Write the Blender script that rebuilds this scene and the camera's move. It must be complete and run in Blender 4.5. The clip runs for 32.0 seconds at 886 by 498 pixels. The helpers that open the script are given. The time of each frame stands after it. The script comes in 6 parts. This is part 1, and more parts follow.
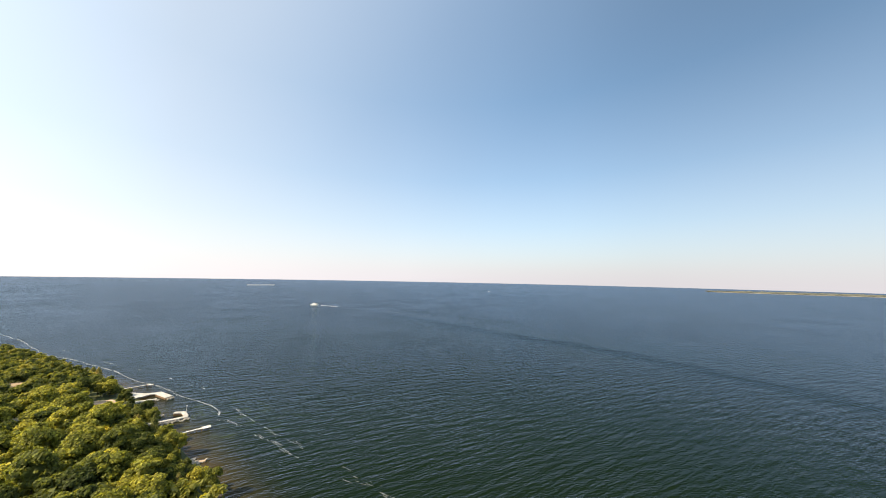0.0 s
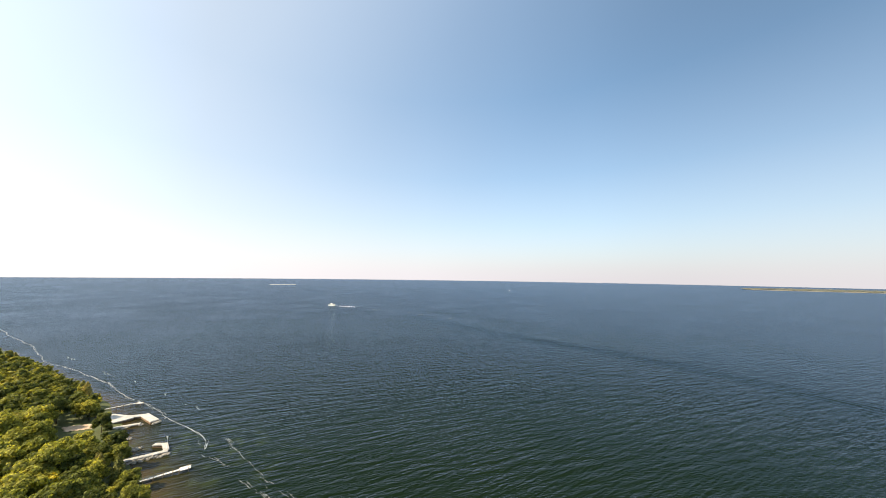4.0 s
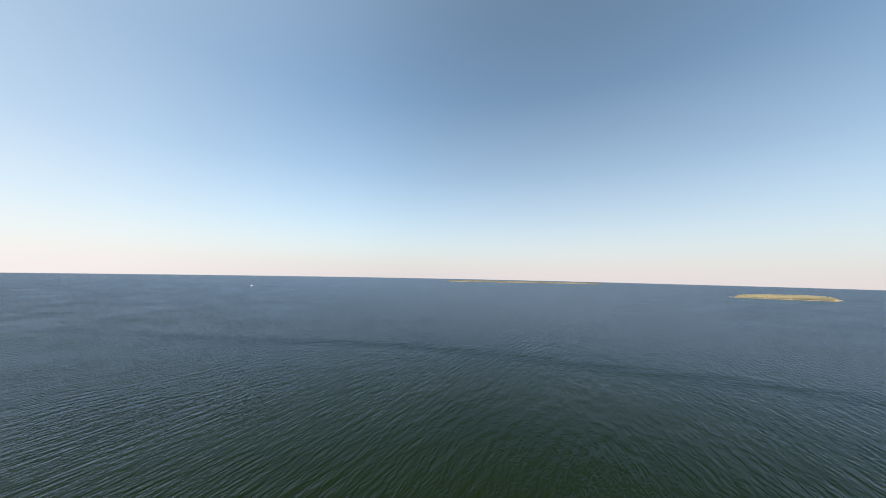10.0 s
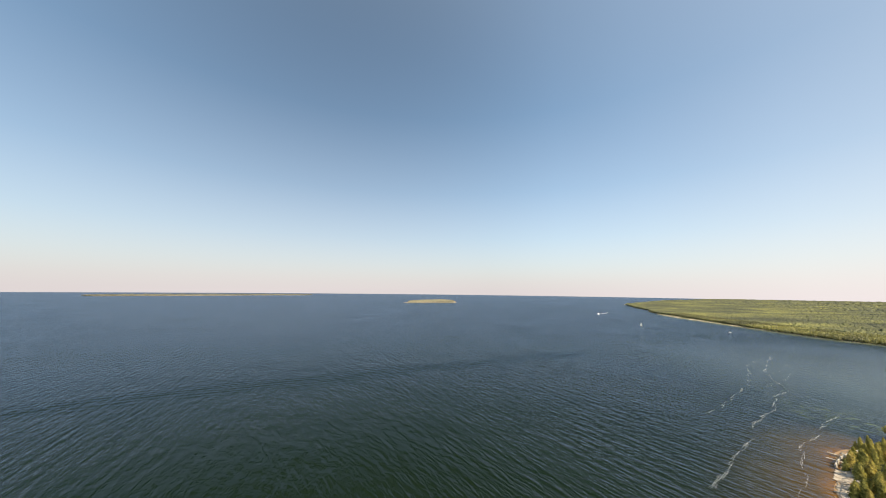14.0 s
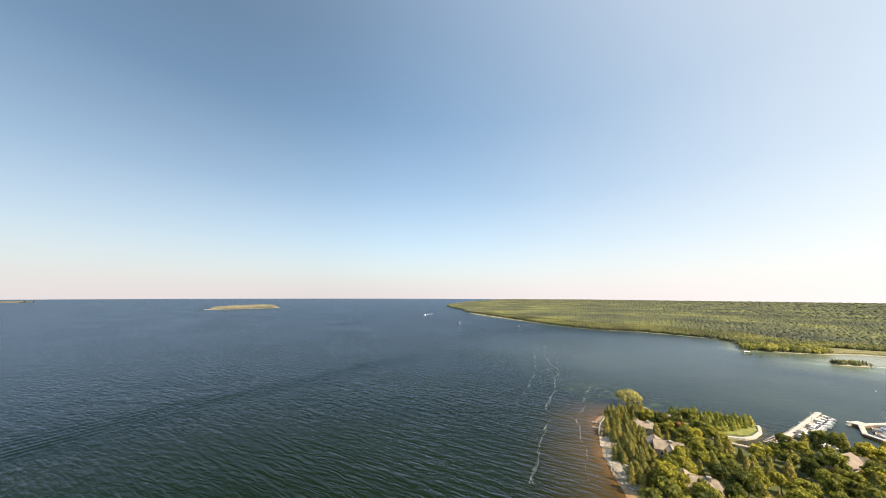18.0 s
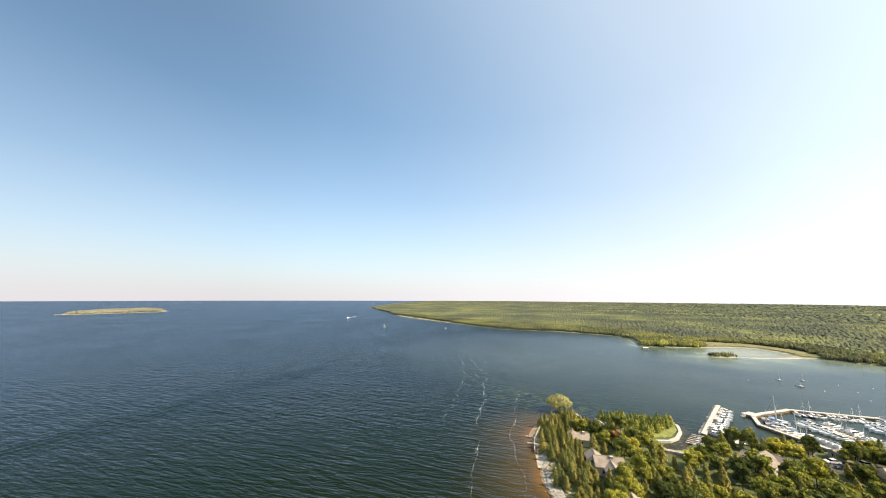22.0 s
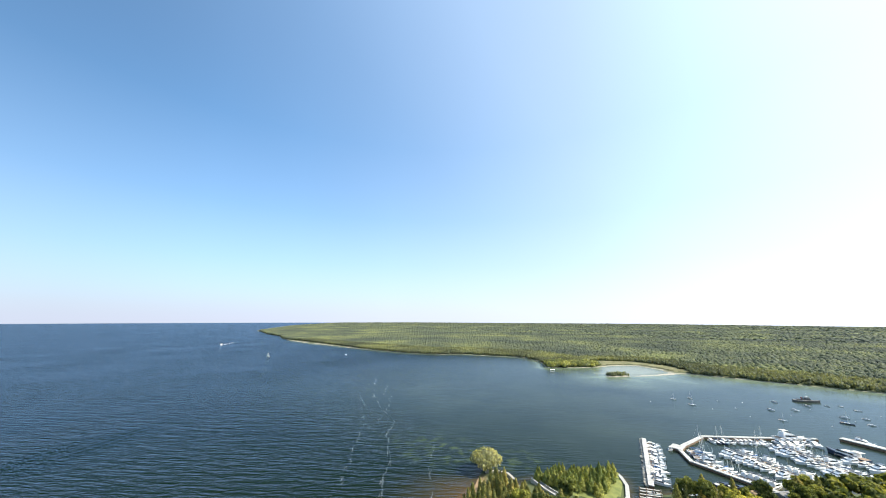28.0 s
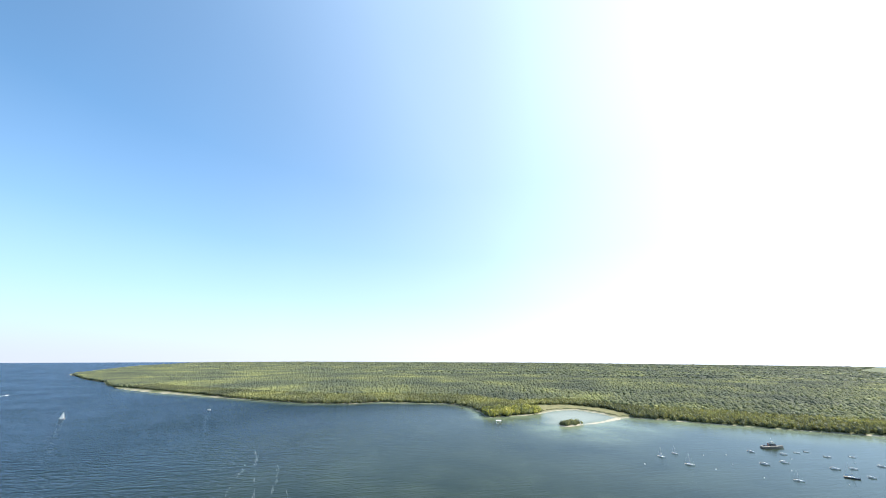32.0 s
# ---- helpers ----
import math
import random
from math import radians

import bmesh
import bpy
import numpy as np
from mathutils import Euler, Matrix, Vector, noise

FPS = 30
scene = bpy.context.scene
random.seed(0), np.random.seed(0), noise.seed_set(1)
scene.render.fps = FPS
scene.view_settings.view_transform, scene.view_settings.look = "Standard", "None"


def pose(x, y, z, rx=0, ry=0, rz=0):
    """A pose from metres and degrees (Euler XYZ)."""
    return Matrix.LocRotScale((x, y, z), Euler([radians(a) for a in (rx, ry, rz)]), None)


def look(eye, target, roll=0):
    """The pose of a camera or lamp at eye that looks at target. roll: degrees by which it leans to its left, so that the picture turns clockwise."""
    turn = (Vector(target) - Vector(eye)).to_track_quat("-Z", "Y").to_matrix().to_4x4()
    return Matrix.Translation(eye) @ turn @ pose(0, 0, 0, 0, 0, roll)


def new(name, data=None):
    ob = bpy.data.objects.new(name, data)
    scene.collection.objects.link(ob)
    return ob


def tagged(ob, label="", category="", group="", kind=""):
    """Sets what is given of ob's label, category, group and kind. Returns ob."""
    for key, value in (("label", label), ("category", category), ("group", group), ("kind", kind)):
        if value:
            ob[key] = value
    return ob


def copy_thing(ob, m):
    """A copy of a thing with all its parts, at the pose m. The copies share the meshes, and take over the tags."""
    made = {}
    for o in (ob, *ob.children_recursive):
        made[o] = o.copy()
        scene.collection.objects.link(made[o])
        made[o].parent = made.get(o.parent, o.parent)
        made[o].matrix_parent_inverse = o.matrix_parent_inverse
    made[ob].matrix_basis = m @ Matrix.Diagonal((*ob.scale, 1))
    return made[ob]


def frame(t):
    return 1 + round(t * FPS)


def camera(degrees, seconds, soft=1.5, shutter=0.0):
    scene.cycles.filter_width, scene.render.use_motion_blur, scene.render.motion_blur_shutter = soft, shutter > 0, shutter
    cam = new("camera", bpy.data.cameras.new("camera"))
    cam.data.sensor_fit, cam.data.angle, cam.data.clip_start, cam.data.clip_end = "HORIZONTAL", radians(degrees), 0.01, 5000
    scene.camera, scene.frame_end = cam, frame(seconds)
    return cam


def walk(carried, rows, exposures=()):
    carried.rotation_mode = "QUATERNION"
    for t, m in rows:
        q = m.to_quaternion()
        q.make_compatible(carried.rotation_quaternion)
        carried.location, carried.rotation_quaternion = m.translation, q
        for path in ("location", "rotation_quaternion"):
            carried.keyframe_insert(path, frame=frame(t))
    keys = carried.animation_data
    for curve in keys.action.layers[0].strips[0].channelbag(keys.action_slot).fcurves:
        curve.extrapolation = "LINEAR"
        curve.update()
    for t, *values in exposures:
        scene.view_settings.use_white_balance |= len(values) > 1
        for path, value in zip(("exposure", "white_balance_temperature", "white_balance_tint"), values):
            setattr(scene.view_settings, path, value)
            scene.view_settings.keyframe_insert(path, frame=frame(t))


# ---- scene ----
cam = camera(109.40, 32.0, soft=1.0)

# seconds, metres east, north, up; heading clockwise from north, tilt up, lean
PATH = [
    (0.0, -0.0, -0.0, 60.0, 0.13, 5.35, 1.15),
    (0.5, -0.5, 3.9, 59.7, -0.82, 5.30, 1.14),
    (1.0, -1.1, 7.7, 59.8, -1.50, 5.25, 1.10),
    (1.5, -1.6, 11.5, 60.1, -2.16, 5.23, 1.08),
    (2.0, -2.4, 15.1, 60.4, -2.52, 5.20, 1.00),
    (2.5, -3.5, 18.3, 60.8, -2.67, 5.11, 0.88),
    (3.0, -4.3, 21.6, 61.2, -2.84, 5.06, 0.79),
    (3.5, -4.9, 25.0, 61.6, -3.09, 5.03, 0.74),
    (5.5, -4.1, 38.6, 61.2, -3.09, 4.72, 0.92),
    (6.0, -3.4, 40.3, 61.1, -1.34, 4.58, 1.00),
    (6.5, -2.7, 41.7, 60.9, 1.29, 4.41, 1.06),
    (7.0, -2.2, 42.7, 60.3, 4.93, 4.26, 1.11),
    (7.5, -1.6, 43.6, 60.0, 10.75, 4.07, 1.13),
    (8.0, -1.0, 44.5, 59.9, 17.25, 4.03, 1.14),
    (8.5, -0.3, 45.2, 59.8, 22.96, 4.06, 1.15),
    (9.0, 0.4, 45.9, 59.8, 28.38, 4.16, 1.17),
    (9.5, 1.1, 46.6, 59.8, 34.03, 4.33, 1.17),
    (10.0, 1.9, 47.2, 59.7, 39.81, 4.71, 1.16),
    (10.5, 2.7, 47.7, 59.8, 45.65, 5.24, 1.14),
    (11.0, 3.6, 48.1, 59.8, 51.78, 5.77, 1.12),
    (11.5, 4.6, 48.5, 59.8, 58.45, 6.28, 1.10),
    (12.0, 5.7, 48.8, 59.8, 64.89, 6.69, 1.06),
    (12.5, 6.9, 49.0, 59.7, 70.33, 7.04, 0.99),
    (13.0, 8.4, 49.2, 59.5, 76.58, 7.26, 0.87),
    (13.5, 10.1, 49.3, 59.2, 82.78, 7.40, 0.77),
    (14.0, 12.0, 49.4, 59.0, 89.04, 7.59, 0.69),
    (14.5, 14.4, 49.5, 58.8, 94.37, 7.64, 0.62),
    (15.0, 17.4, 49.8, 59.1, 99.41, 7.79, 0.57),
    (15.5, 20.5, 50.0, 59.4, 104.14, 7.87, 0.52),
    (17.5, 31.5, 46.7, 60.0, 116.15, 8.18, 0.28),
    (18.0, 34.8, 45.6, 60.1, 118.61, 8.34, 0.25),
    (18.5, 37.3, 44.4, 60.4, 120.87, 8.30, 0.19),
    (19.0, 39.8, 43.0, 60.5, 122.97, 8.39, 0.19),
    (19.5, 42.5, 41.2, 60.5, 124.96, 8.38, 0.17),
    (20.0, 45.3, 39.1, 60.1, 126.67, 8.50, 0.21),
    (20.5, 48.2, 36.9, 59.9, 128.16, 8.54, 0.26),
    (21.0, 51.1, 34.7, 59.7, 129.52, 8.59, 0.32),
    (21.5, 53.8, 32.3, 59.6, 130.67, 8.63, 0.31),
    (22.0, 56.4, 29.9, 59.4, 131.66, 8.73, 0.31),
    (22.5, 58.8, 27.4, 59.4, 132.61, 8.86, 0.27),
    (23.0, 61.4, 24.6, 59.3, 133.56, 9.13, 0.24),
    (23.5, 64.5, 21.5, 59.1, 134.78, 9.41, 0.31),
    (24.0, 67.5, 18.4, 58.6, 136.14, 9.82, 0.37),
    (24.5, 70.2, 15.7, 58.4, 137.89, 10.19, 0.41),
    (25.0, 72.8, 13.3, 58.7, 139.55, 10.54, 0.32),
    (25.5, 75.9, 11.4, 59.9, 141.39, 10.90, 0.27),
    (27.5, 84.2, -0.3, 59.8, 146.77, 12.26, 0.22),
    (28.0, 86.8, -2.3, 60.2, 148.23, 12.53, 0.20),
    (28.5, 89.3, -4.4, 60.8, 149.73, 12.78, 0.16),
    (29.0, 91.8, -6.7, 60.8, 151.19, 13.18, 0.16),
    (29.5, 94.9, -9.8, 60.6, 152.68, 13.62, 0.16),
    (30.0, 100.1, -14.7, 59.9, 154.47, 14.25, 0.19),
    (30.5, 109.9, -22.8, 59.3, 156.70, 15.19, 0.14),
    (31.0, 123.1, -34.3, 59.3, 159.31, 16.60, 0.19),
    (31.5, 137.2, -46.7, 59.1, 161.99, 18.00, 0.18),
    (32.0, 150.8, -59.1, 59.0, 165.64, 19.16, 0.27),
]
# seconds, stops, white balance
EXPOSURES = [(0, 0.68, 7600, 12), (6, 0.74, 7600, 12), (9, 0.7, 7800, 12), (13, 0.6, 8100, 14), (19, 0.73, 7900, 12), (23, 0.77, 7300, 10), (25, 0.73, 6600, 8), (28, 0.74, 6200, 8), (32, 0.87, 6200, 7)]
walk(cam, [(t, pose(x, y, z, 90 + tilt, 0, -turn) @ pose(0, 0, 0, 0, 0, lean)) for t, x, y, z, turn, tilt, lean in PATH], EXPOSURES)

# ---- sky and sun ----
SUN_TURN, SUN_HEIGHT = 246.0, 42.0
world = bpy.data.worlds.new("sky")
scene.world = world
world.use_nodes = True
wt = world.node_tree
sky = wt.nodes.new("ShaderNodeTexSky")
sky.sky_type = "NISHITA"
sky.sun_disc = False
sky.sun_elevation = radians(SUN_HEIGHT)
sky.sun_rotation = radians(SUN_TURN)
sky.altitude = 180
sky.air_density, sky.dust_density, sky.ozone_density = 1.0, 0.6, 2.5
# haze low over the lake and the wide bright veil round the sun
tc = wt.nodes.new("ShaderNodeTexCoord")
sep = wt.nodes.new("ShaderNodeSeparateXYZ")
wt.links.new(tc.outputs["Generated"], sep.inputs[0])
def sky_ramp(stops):
    node = wt.nodes.new("ShaderNodeValToRGB")
    el = node.color_ramp.elements
    for p, _ in stops[1:-1]:
        el.new(p)
    for e, (p, c) in zip(el, stops):
        e.position, e.color = p, (*c, 1)
    return node


low = sky_ramp([(p, (v, v, v)) for p, v in ((0.0, 0.96), (0.03, 0.9), (0.08, 0.74), (0.16, 0.52), (0.3, 0.27), (0.5, 0.09), (0.8, 0.0))])
wt.links.new(sep.outputs[2], low.inputs[0])
boost = wt.nodes.new("ShaderNodeVectorMath")
boost.operation = "MULTIPLY"
boost.inputs[1].default_value = (0.087, 0.152, 0.169)
wt.links.new(sky.outputs[0], boost.inputs[0])
haze = wt.nodes.new("ShaderNodeMix")
haze.data_type = "RGBA"
wt.links.new(low.outputs[0], haze.inputs[0])
# the sky deepens away from the sun
flat = wt.nodes.new("ShaderNodeVectorMath")
flat.operation = "MULTIPLY"
flat.inputs[1].default_value = (1, 1, 0)
wt.links.new(tc.outputs["Generated"], flat.inputs[0])
unit = wt.nodes.new("ShaderNodeVectorMath")
unit.operation = "NORMALIZE"
wt.links.new(flat.outputs[0], unit.inputs[0])
facing = wt.nodes.new("ShaderNodeVectorMath")
facing.operation = "DOT_PRODUCT"
facing.inputs[1].default_value = (math.sin(radians(SUN_TURN)), math.cos(radians(SUN_TURN)), 0)
wt.links.new(unit.outputs[0], facing.inputs[0])
half = wt.nodes.new("ShaderNodeMath")
half.operation = "MULTIPLY_ADD"
half.inputs[1].default_value, half.inputs[2].default_value = 0.5, 0.5
wt.links.new(facing.outputs["Value"], half.inputs[0])
deepen = sky_ramp([((c + 1) / 2, (v, v, v)) for c, v in ((-1.0, 0.88), (-0.93, 0.97), (-0.85, 1.08), (-0.72, 1.24), (-0.55, 1.32), (-0.3, 1.3), (0.0, 1.16), (0.3, 0.92), (1.0, 0.9))])
wt.links.new(half.outputs[0], deepen.inputs[0])
thin = sky_ramp([((c + 1) / 2, (0.735 * v, 0.757 * v, 0.895 * v)) for c, v in ((-1.0, 0.93), (-0.85, 0.9), (-0.6, 0.97), (-0.3, 1.05), (0.1, 1.06), (1.0, 1.0))])
wt.links.new(half.outputs[0], thin.inputs[0])
wt.links.new(thin.outputs[0], haze.inputs[7])
deep = wt.nodes.new("ShaderNodeVectorMath")
deep.operation = "MULTIPLY"
wt.links.new(boost.outputs[0], deep.inputs[0])
wt.links.new(deepen.outputs[0], deep.inputs[1])
wt.links.new(deep.outputs[0], haze.inputs[6])
towards = wt.nodes.new("ShaderNodeVectorMath")
towards.operation = "DOT_PRODUCT"
sa, se = radians(SUN_TURN), radians(SUN_HEIGHT)
SUN_WAY = (math.sin(sa) * math.cos(se), math.cos(sa) * math.cos(se), math.sin(se))
towards.inputs[1].default_value = SUN_WAY
wt.links.new(tc.outputs["Generated"], towards.inputs[0])
span = wt.nodes.new("ShaderNodeMapRange")
span.inputs["From Min"].default_value, span.inputs["From Max"].default_value = -0.6, 1.0
wt.links.new(towards.outputs["Value"], span.inputs[0])
veil = sky_ramp([(p, (v * 1.01, v * 1.02, v * 0.98)) for p, v in ((0.0, 0.0), (0.16, 0.006), (0.29, 0.03), (0.385, 0.07), (0.5, 0.135), (0.595, 0.225), (0.685, 0.325), (0.81, 0.47), (0.925, 0.72), (1.0, 0.95))])
veil.color_ramp.interpolation = "B_SPLINE"
wt.links.new(span.outputs[0], veil.inputs[0])
total = wt.nodes.new("ShaderNodeVectorMath")
total.operation = "ADD"
wt.links.new(haze.outputs[2], total.inputs[0])
wt.links.new(veil.outputs[0], total.inputs[1])
wt.links.new(total.outputs[0], wt.nodes["Background"].inputs[0])
wt.nodes["Background"].inputs[1].default_value = 0.66
sun_data = bpy.data.lights.new("sun", "SUN")
sun_data.energy, sun_data.angle, sun_data.color = 5.0, radians(0.55), (1.0, 0.9, 0.73)
sun = new("sun", sun_data)
sun.matrix_world = look([500 * v for v in SUN_WAY], (0, 0, 0))


# ---- materials ----
def nodes_of(name, rough=0.8, metal=0.0):
    m = bpy.data.materials.new(name)
    m.use_nodes = True
    nt = m.node_tree
    b = nt.nodes["Principled BSDF"]
    b.inputs["Roughness"].default_value = rough
    b.inputs["Metallic"].default_value = metal
    return m, nt, b


def noise_node(nt, scale, detail=4.0, rough=0.55, coord="Object"):
    tc = nt.nodes.new("ShaderNodeTexCoord")
    n = nt.nodes.new("ShaderNodeTexNoise")
    n.inputs["Scale"].default_value, n.inputs["Detail"].default_value, n.inputs["Roughness"].default_value = scale, detail, rough
    nt.links.new(tc.outputs[coord], n.inputs["Vector"])
    return n


def ramp(nt, fac, stops):
    r = nt.nodes.new("ShaderNodeValToRGB")
    el = r.color_ramp.elements
    while len(el) < len(stops):
        el.new(0.5)
    for e, (p, c) in zip(el, stops):
        e.position, e.color = p, (*c, 1)
    nt.links.new(fac, r.inputs[0])
    return r


def mix(nt, fac, a, b, blend="MIX"):
    n = nt.nodes.new("ShaderNodeMix")
    n.data_type, n.blend_type = "RGBA", blend
    for sock, v in ((n.inputs[0], fac), (n.inputs[6], a), (n.inputs[7], b)):
        if isinstance(v, (int, float)):
            sock.default_value = v
        elif isinstance(v, tuple):
            sock.default_value = (*v, 1)
        else:
            nt.links.new(v, sock)
    return n.outputs[2]


def surface(name, dark, light, scale=1.0, rough=0.8, metal=0.0, bump=0.2, fine=12.0, depth=0.02, per_object=0.0):
    """A plain surface: blotches between two colours, fine grain over them, a little relief."""
    m, nt, b = nodes_of(name, rough, metal)
    big = noise_node(nt, scale, 5)
    col = ramp(nt, big.outputs[0], [(0.3, dark), (0.7, light)]).outputs[0]
    small = noise_node(nt, scale * fine, 3)
    grain = ramp(nt, small.outputs[0], [(0.25, (0.75, 0.75, 0.75)), (0.75, (1.12, 1.12, 1.12))])
    col = mix(nt, 1.0, col, grain.outputs[0], "MULTIPLY")
    if per_object:
        info = nt.nodes.new("ShaderNodeObjectInfo")
        lo, hi = 1 - per_object, 1 + per_object
        r = ramp(nt, info.outputs["Random"], [(0.0, (lo, lo, lo)), (1.0, (hi, hi, hi))])
        col = mix(nt, 1.0, col, r.outputs[0], "MULTIPLY")
    nt.links.new(col, b.inputs["Base Color"])
    if bump:
        bn = nt.nodes.new("ShaderNodeBump")
        bn.inputs["Strength"].default_value, bn.inputs["Distance"].default_value = bump, depth
        nt.links.new(small.outputs[0], bn.inputs["Height"])
        nt.links.new(bn.outputs[0], b.inputs["Normal"])
    return m


def foliage(name, colours, patch=0.012, island=True, rough=0.7, glow=0.25):
    """Leaves: a hue for every tree or clump, blotches over the wood, a little light through the leaf."""
    m, nt, b = nodes_of(name, rough)
    b.inputs["Specular IOR Level"].default_value = 0.25
    if island:
        src = nt.nodes.new("ShaderNodeNewGeometry").outputs["Random Per Island"]
    else:
        src = nt.nodes.new("ShaderNodeObjectInfo").outputs["Random"]
    n = noise_node(nt, patch, 4, 0.6)
    add = nt.nodes.new("ShaderNodeMath")
    add.operation = "MULTIPLY_ADD"
    nt.links.new(src, add.inputs[0])
    add.inputs[1].default_value = 0.34 if island else 0.85
    sub = nt.nodes.new("ShaderNodeMath")
    sub.operation = "MULTIPLY_ADD"
    nt.links.new(n.outputs[0], sub.inputs[0])
    sub.inputs[1].default_value, sub.inputs[2].default_value = (2.7, -1.08) if island else (1.1, -0.5)
    nt.links.new(sub.outputs[0], add.inputs[2])
    k = len(colours) - 1
    col = ramp(nt, add.outputs[0], [(i / k, c) for i, c in enumerate(colours)]).outputs[0]
    if not island:
        card = nt.nodes.new("ShaderNodeNewGeometry").outputs["Random Per Island"]
        col = mix(nt, 1.0, col, ramp(nt, card, [(0.0, (0.42, 0.46, 0.38)), (0.6, (1.0, 1.0, 1.0)), (1.0, (1.75, 1.7, 1.4))]).outputs[0], "MULTIPLY")
    nt.links.new(col, b.inputs["Base Color"])
    if glow:
        tr = nt.nodes.new("ShaderNodeBsdfTranslucent")
        nt.links.new(mix(nt, 1.0, col, (1.25, 1.2, 0.6), "MULTIPLY"), tr.inputs[0])
        ms = nt.nodes.new("ShaderNodeMixShader")
        ms.inputs[0].default_value = glow
        nt.links.new(b.outputs[0], ms.inputs[1])
        nt.links.new(tr.outputs[0], ms.inputs[2])
        nt.links.new(ms.outputs[0], nt.nodes["Material Output"].inputs[0])
    return m


def water_material():
    m, nt, b = nodes_of("lake_water", 0.16)
    b.inputs["IOR"].default_value = 1.333
    at = nt.nodes.new("ShaderNodeAttribute")
    at.attribute_name = "depth"
    cloud = noise_node(nt, 0.035, 5, 0.6)
    wob = nt.nodes.new("ShaderNodeMath")
    wob.operation = "MULTIPLY_ADD"
    nt.links.new(cloud.outputs[0], wob.inputs[0])
    wob.inputs[1].default_value, wob.inputs[2].default_value = 0.16, -0.08
    dep = nt.nodes.new("ShaderNodeMath")
    nt.links.new(at.outputs["Fac"], dep.inputs[0])
    nt.links.new(wob.outputs[0], dep.inputs[1])
    col = ramp(nt, dep.outputs[0], [(0.0, (0.135, 0.07, 0.018)), (0.09, (0.06, 0.04, 0.0115)), (0.36, (0.028, 0.0255, 0.0085)),
                                    (0.58, (0.0105, 0.0145, 0.0052)), (0.75, (0.0064, 0.0128, 0.0052)), (1.0, (0.0056, 0.0126, 0.0056))]).outputs[0]
    weed = nt.nodes.new("ShaderNodeAttribute")
    weed.attribute_name = "weed"
    beds = ramp(nt, noise_node(nt, 0.16, 5, 0.65).outputs[0], [(0.5, (0.0, 0.0, 0.0)), (0.68, (1.0, 1.0, 1.0))])
    amount = nt.nodes.new("ShaderNodeMath")
    amount.operation = "MULTIPLY"
    nt.links.new(weed.outputs["Fac"], amount.inputs[0])
    nt.links.new(beds.outputs[0], amount.inputs[1])
    col = mix(nt, amount.outputs[0], col, (0.06, 0.082, 0.024))
    shoal = nt.nodes.new("ShaderNodeAttribute")
    shoal.attribute_name = "shoal"
    banks = ramp(nt, noise_node(nt, 0.03, 4, 0.6).outputs[0], [(0.25, (0.25, 0.25, 0.25)), (0.7, (1.0, 1.0, 1.0))])
    pale = nt.nodes.new("ShaderNodeMath")
    pale.operation = "MULTIPLY"
    nt.links.new(shoal.outputs["Fac"], pale.inputs[0])
    nt.links.new(banks.outputs[0], pale.inputs[1])
    col = mix(nt, pale.outputs[0], col, (0.21, 0.255, 0.165))
    silt = nt.nodes.new("ShaderNodeAttribute")
    silt.attribute_name = "silt"
    col = mix(nt, silt.outputs["Fac"], col, (0.26, 0.265, 0.19))
    nt.links.new(col, b.inputs["Base Color"])
    tc = nt.nodes.new("ShaderNodeTexCoord")
    total = None
    for scale, stretch, turn, gain in ((0.05, 2.0, 40, 0.4), (0.34, 5.0, 24, 0.78), (0.72, 4.2, 34, 0.55), (1.7, 2.8, 12, 0.24)):
        mp = nt.nodes.new("ShaderNodeMapping")
        mp.vector_type = "TEXTURE"
        mp.inputs["Rotation"].default_value[2] = radians(turn)
        mp.inputs["Scale"].default_value = (stretch, 1.0, 1.0)
        nt.links.new(tc.outputs["Object"], mp.inputs["Vector"])
        n = nt.nodes.new("ShaderNodeTexNoise")
        n.inputs["Scale"].default_value, n.inputs["Detail"].default_value = scale, 2.5
        nt.links.new(mp.outputs[0], n.inputs["Vector"])
        g = nt.nodes.new("ShaderNodeMath")
        g.operation = "MULTIPLY_ADD"
        g.inputs[1].default_value = gain
        g.inputs[2].default_value = 0.0
        nt.links.new(n.outputs[0], g.inputs[0])
        if total:
            nt.links.new(total, g.inputs[2])
        total = g.outputs[0]
    gust = ramp(nt, noise_node(nt, 0.012, 3).outputs[0], [(0.3, (0.45, 0.45, 0.45)), (0.7, (1.0, 1.0, 1.0))])
    still = nt.nodes.new("ShaderNodeAttribute")
    still.attribute_name = "calm"
    ruffle = mix(nt, still.outputs["Fac"], gust.outputs[0], (0.1, 0.1, 0.1))
    bn = nt.nodes.new("ShaderNodeBump")
    bn.inputs["Distance"].default_value = 1.45
    nt.links.new(ruffle, bn.inputs["Strength"])
    nt.links.new(total, bn.inputs["Height"])
    nt.links.new(bn.outputs[0], b.inputs["Normal"])
    b.inputs["Specular IOR Level"].default_value = 0.0
    gloss = nt.nodes.new("ShaderNodeBsdfGlossy")
    calm = nt.nodes.new("ShaderNodeAttribute")
    calm.attribute_name = "calm"
    nt.links.new(mix(nt, calm.outputs["Fac"], (0.5, 0.605, 0.77), (0.68, 0.78, 0.9)), gloss.inputs["Color"])
    gloss.inputs["Roughness"].default_value = 0.2
    nt.links.new(bn.outputs[0], gloss.inputs["Normal"])
    fr = nt.nodes.new("ShaderNodeFresnel")
    fr.inputs["IOR"].default_value = 1.333
    nt.links.new(bn.outputs[0], fr.inputs["Normal"])
    share = nt.nodes.new("ShaderNodeMapRange")
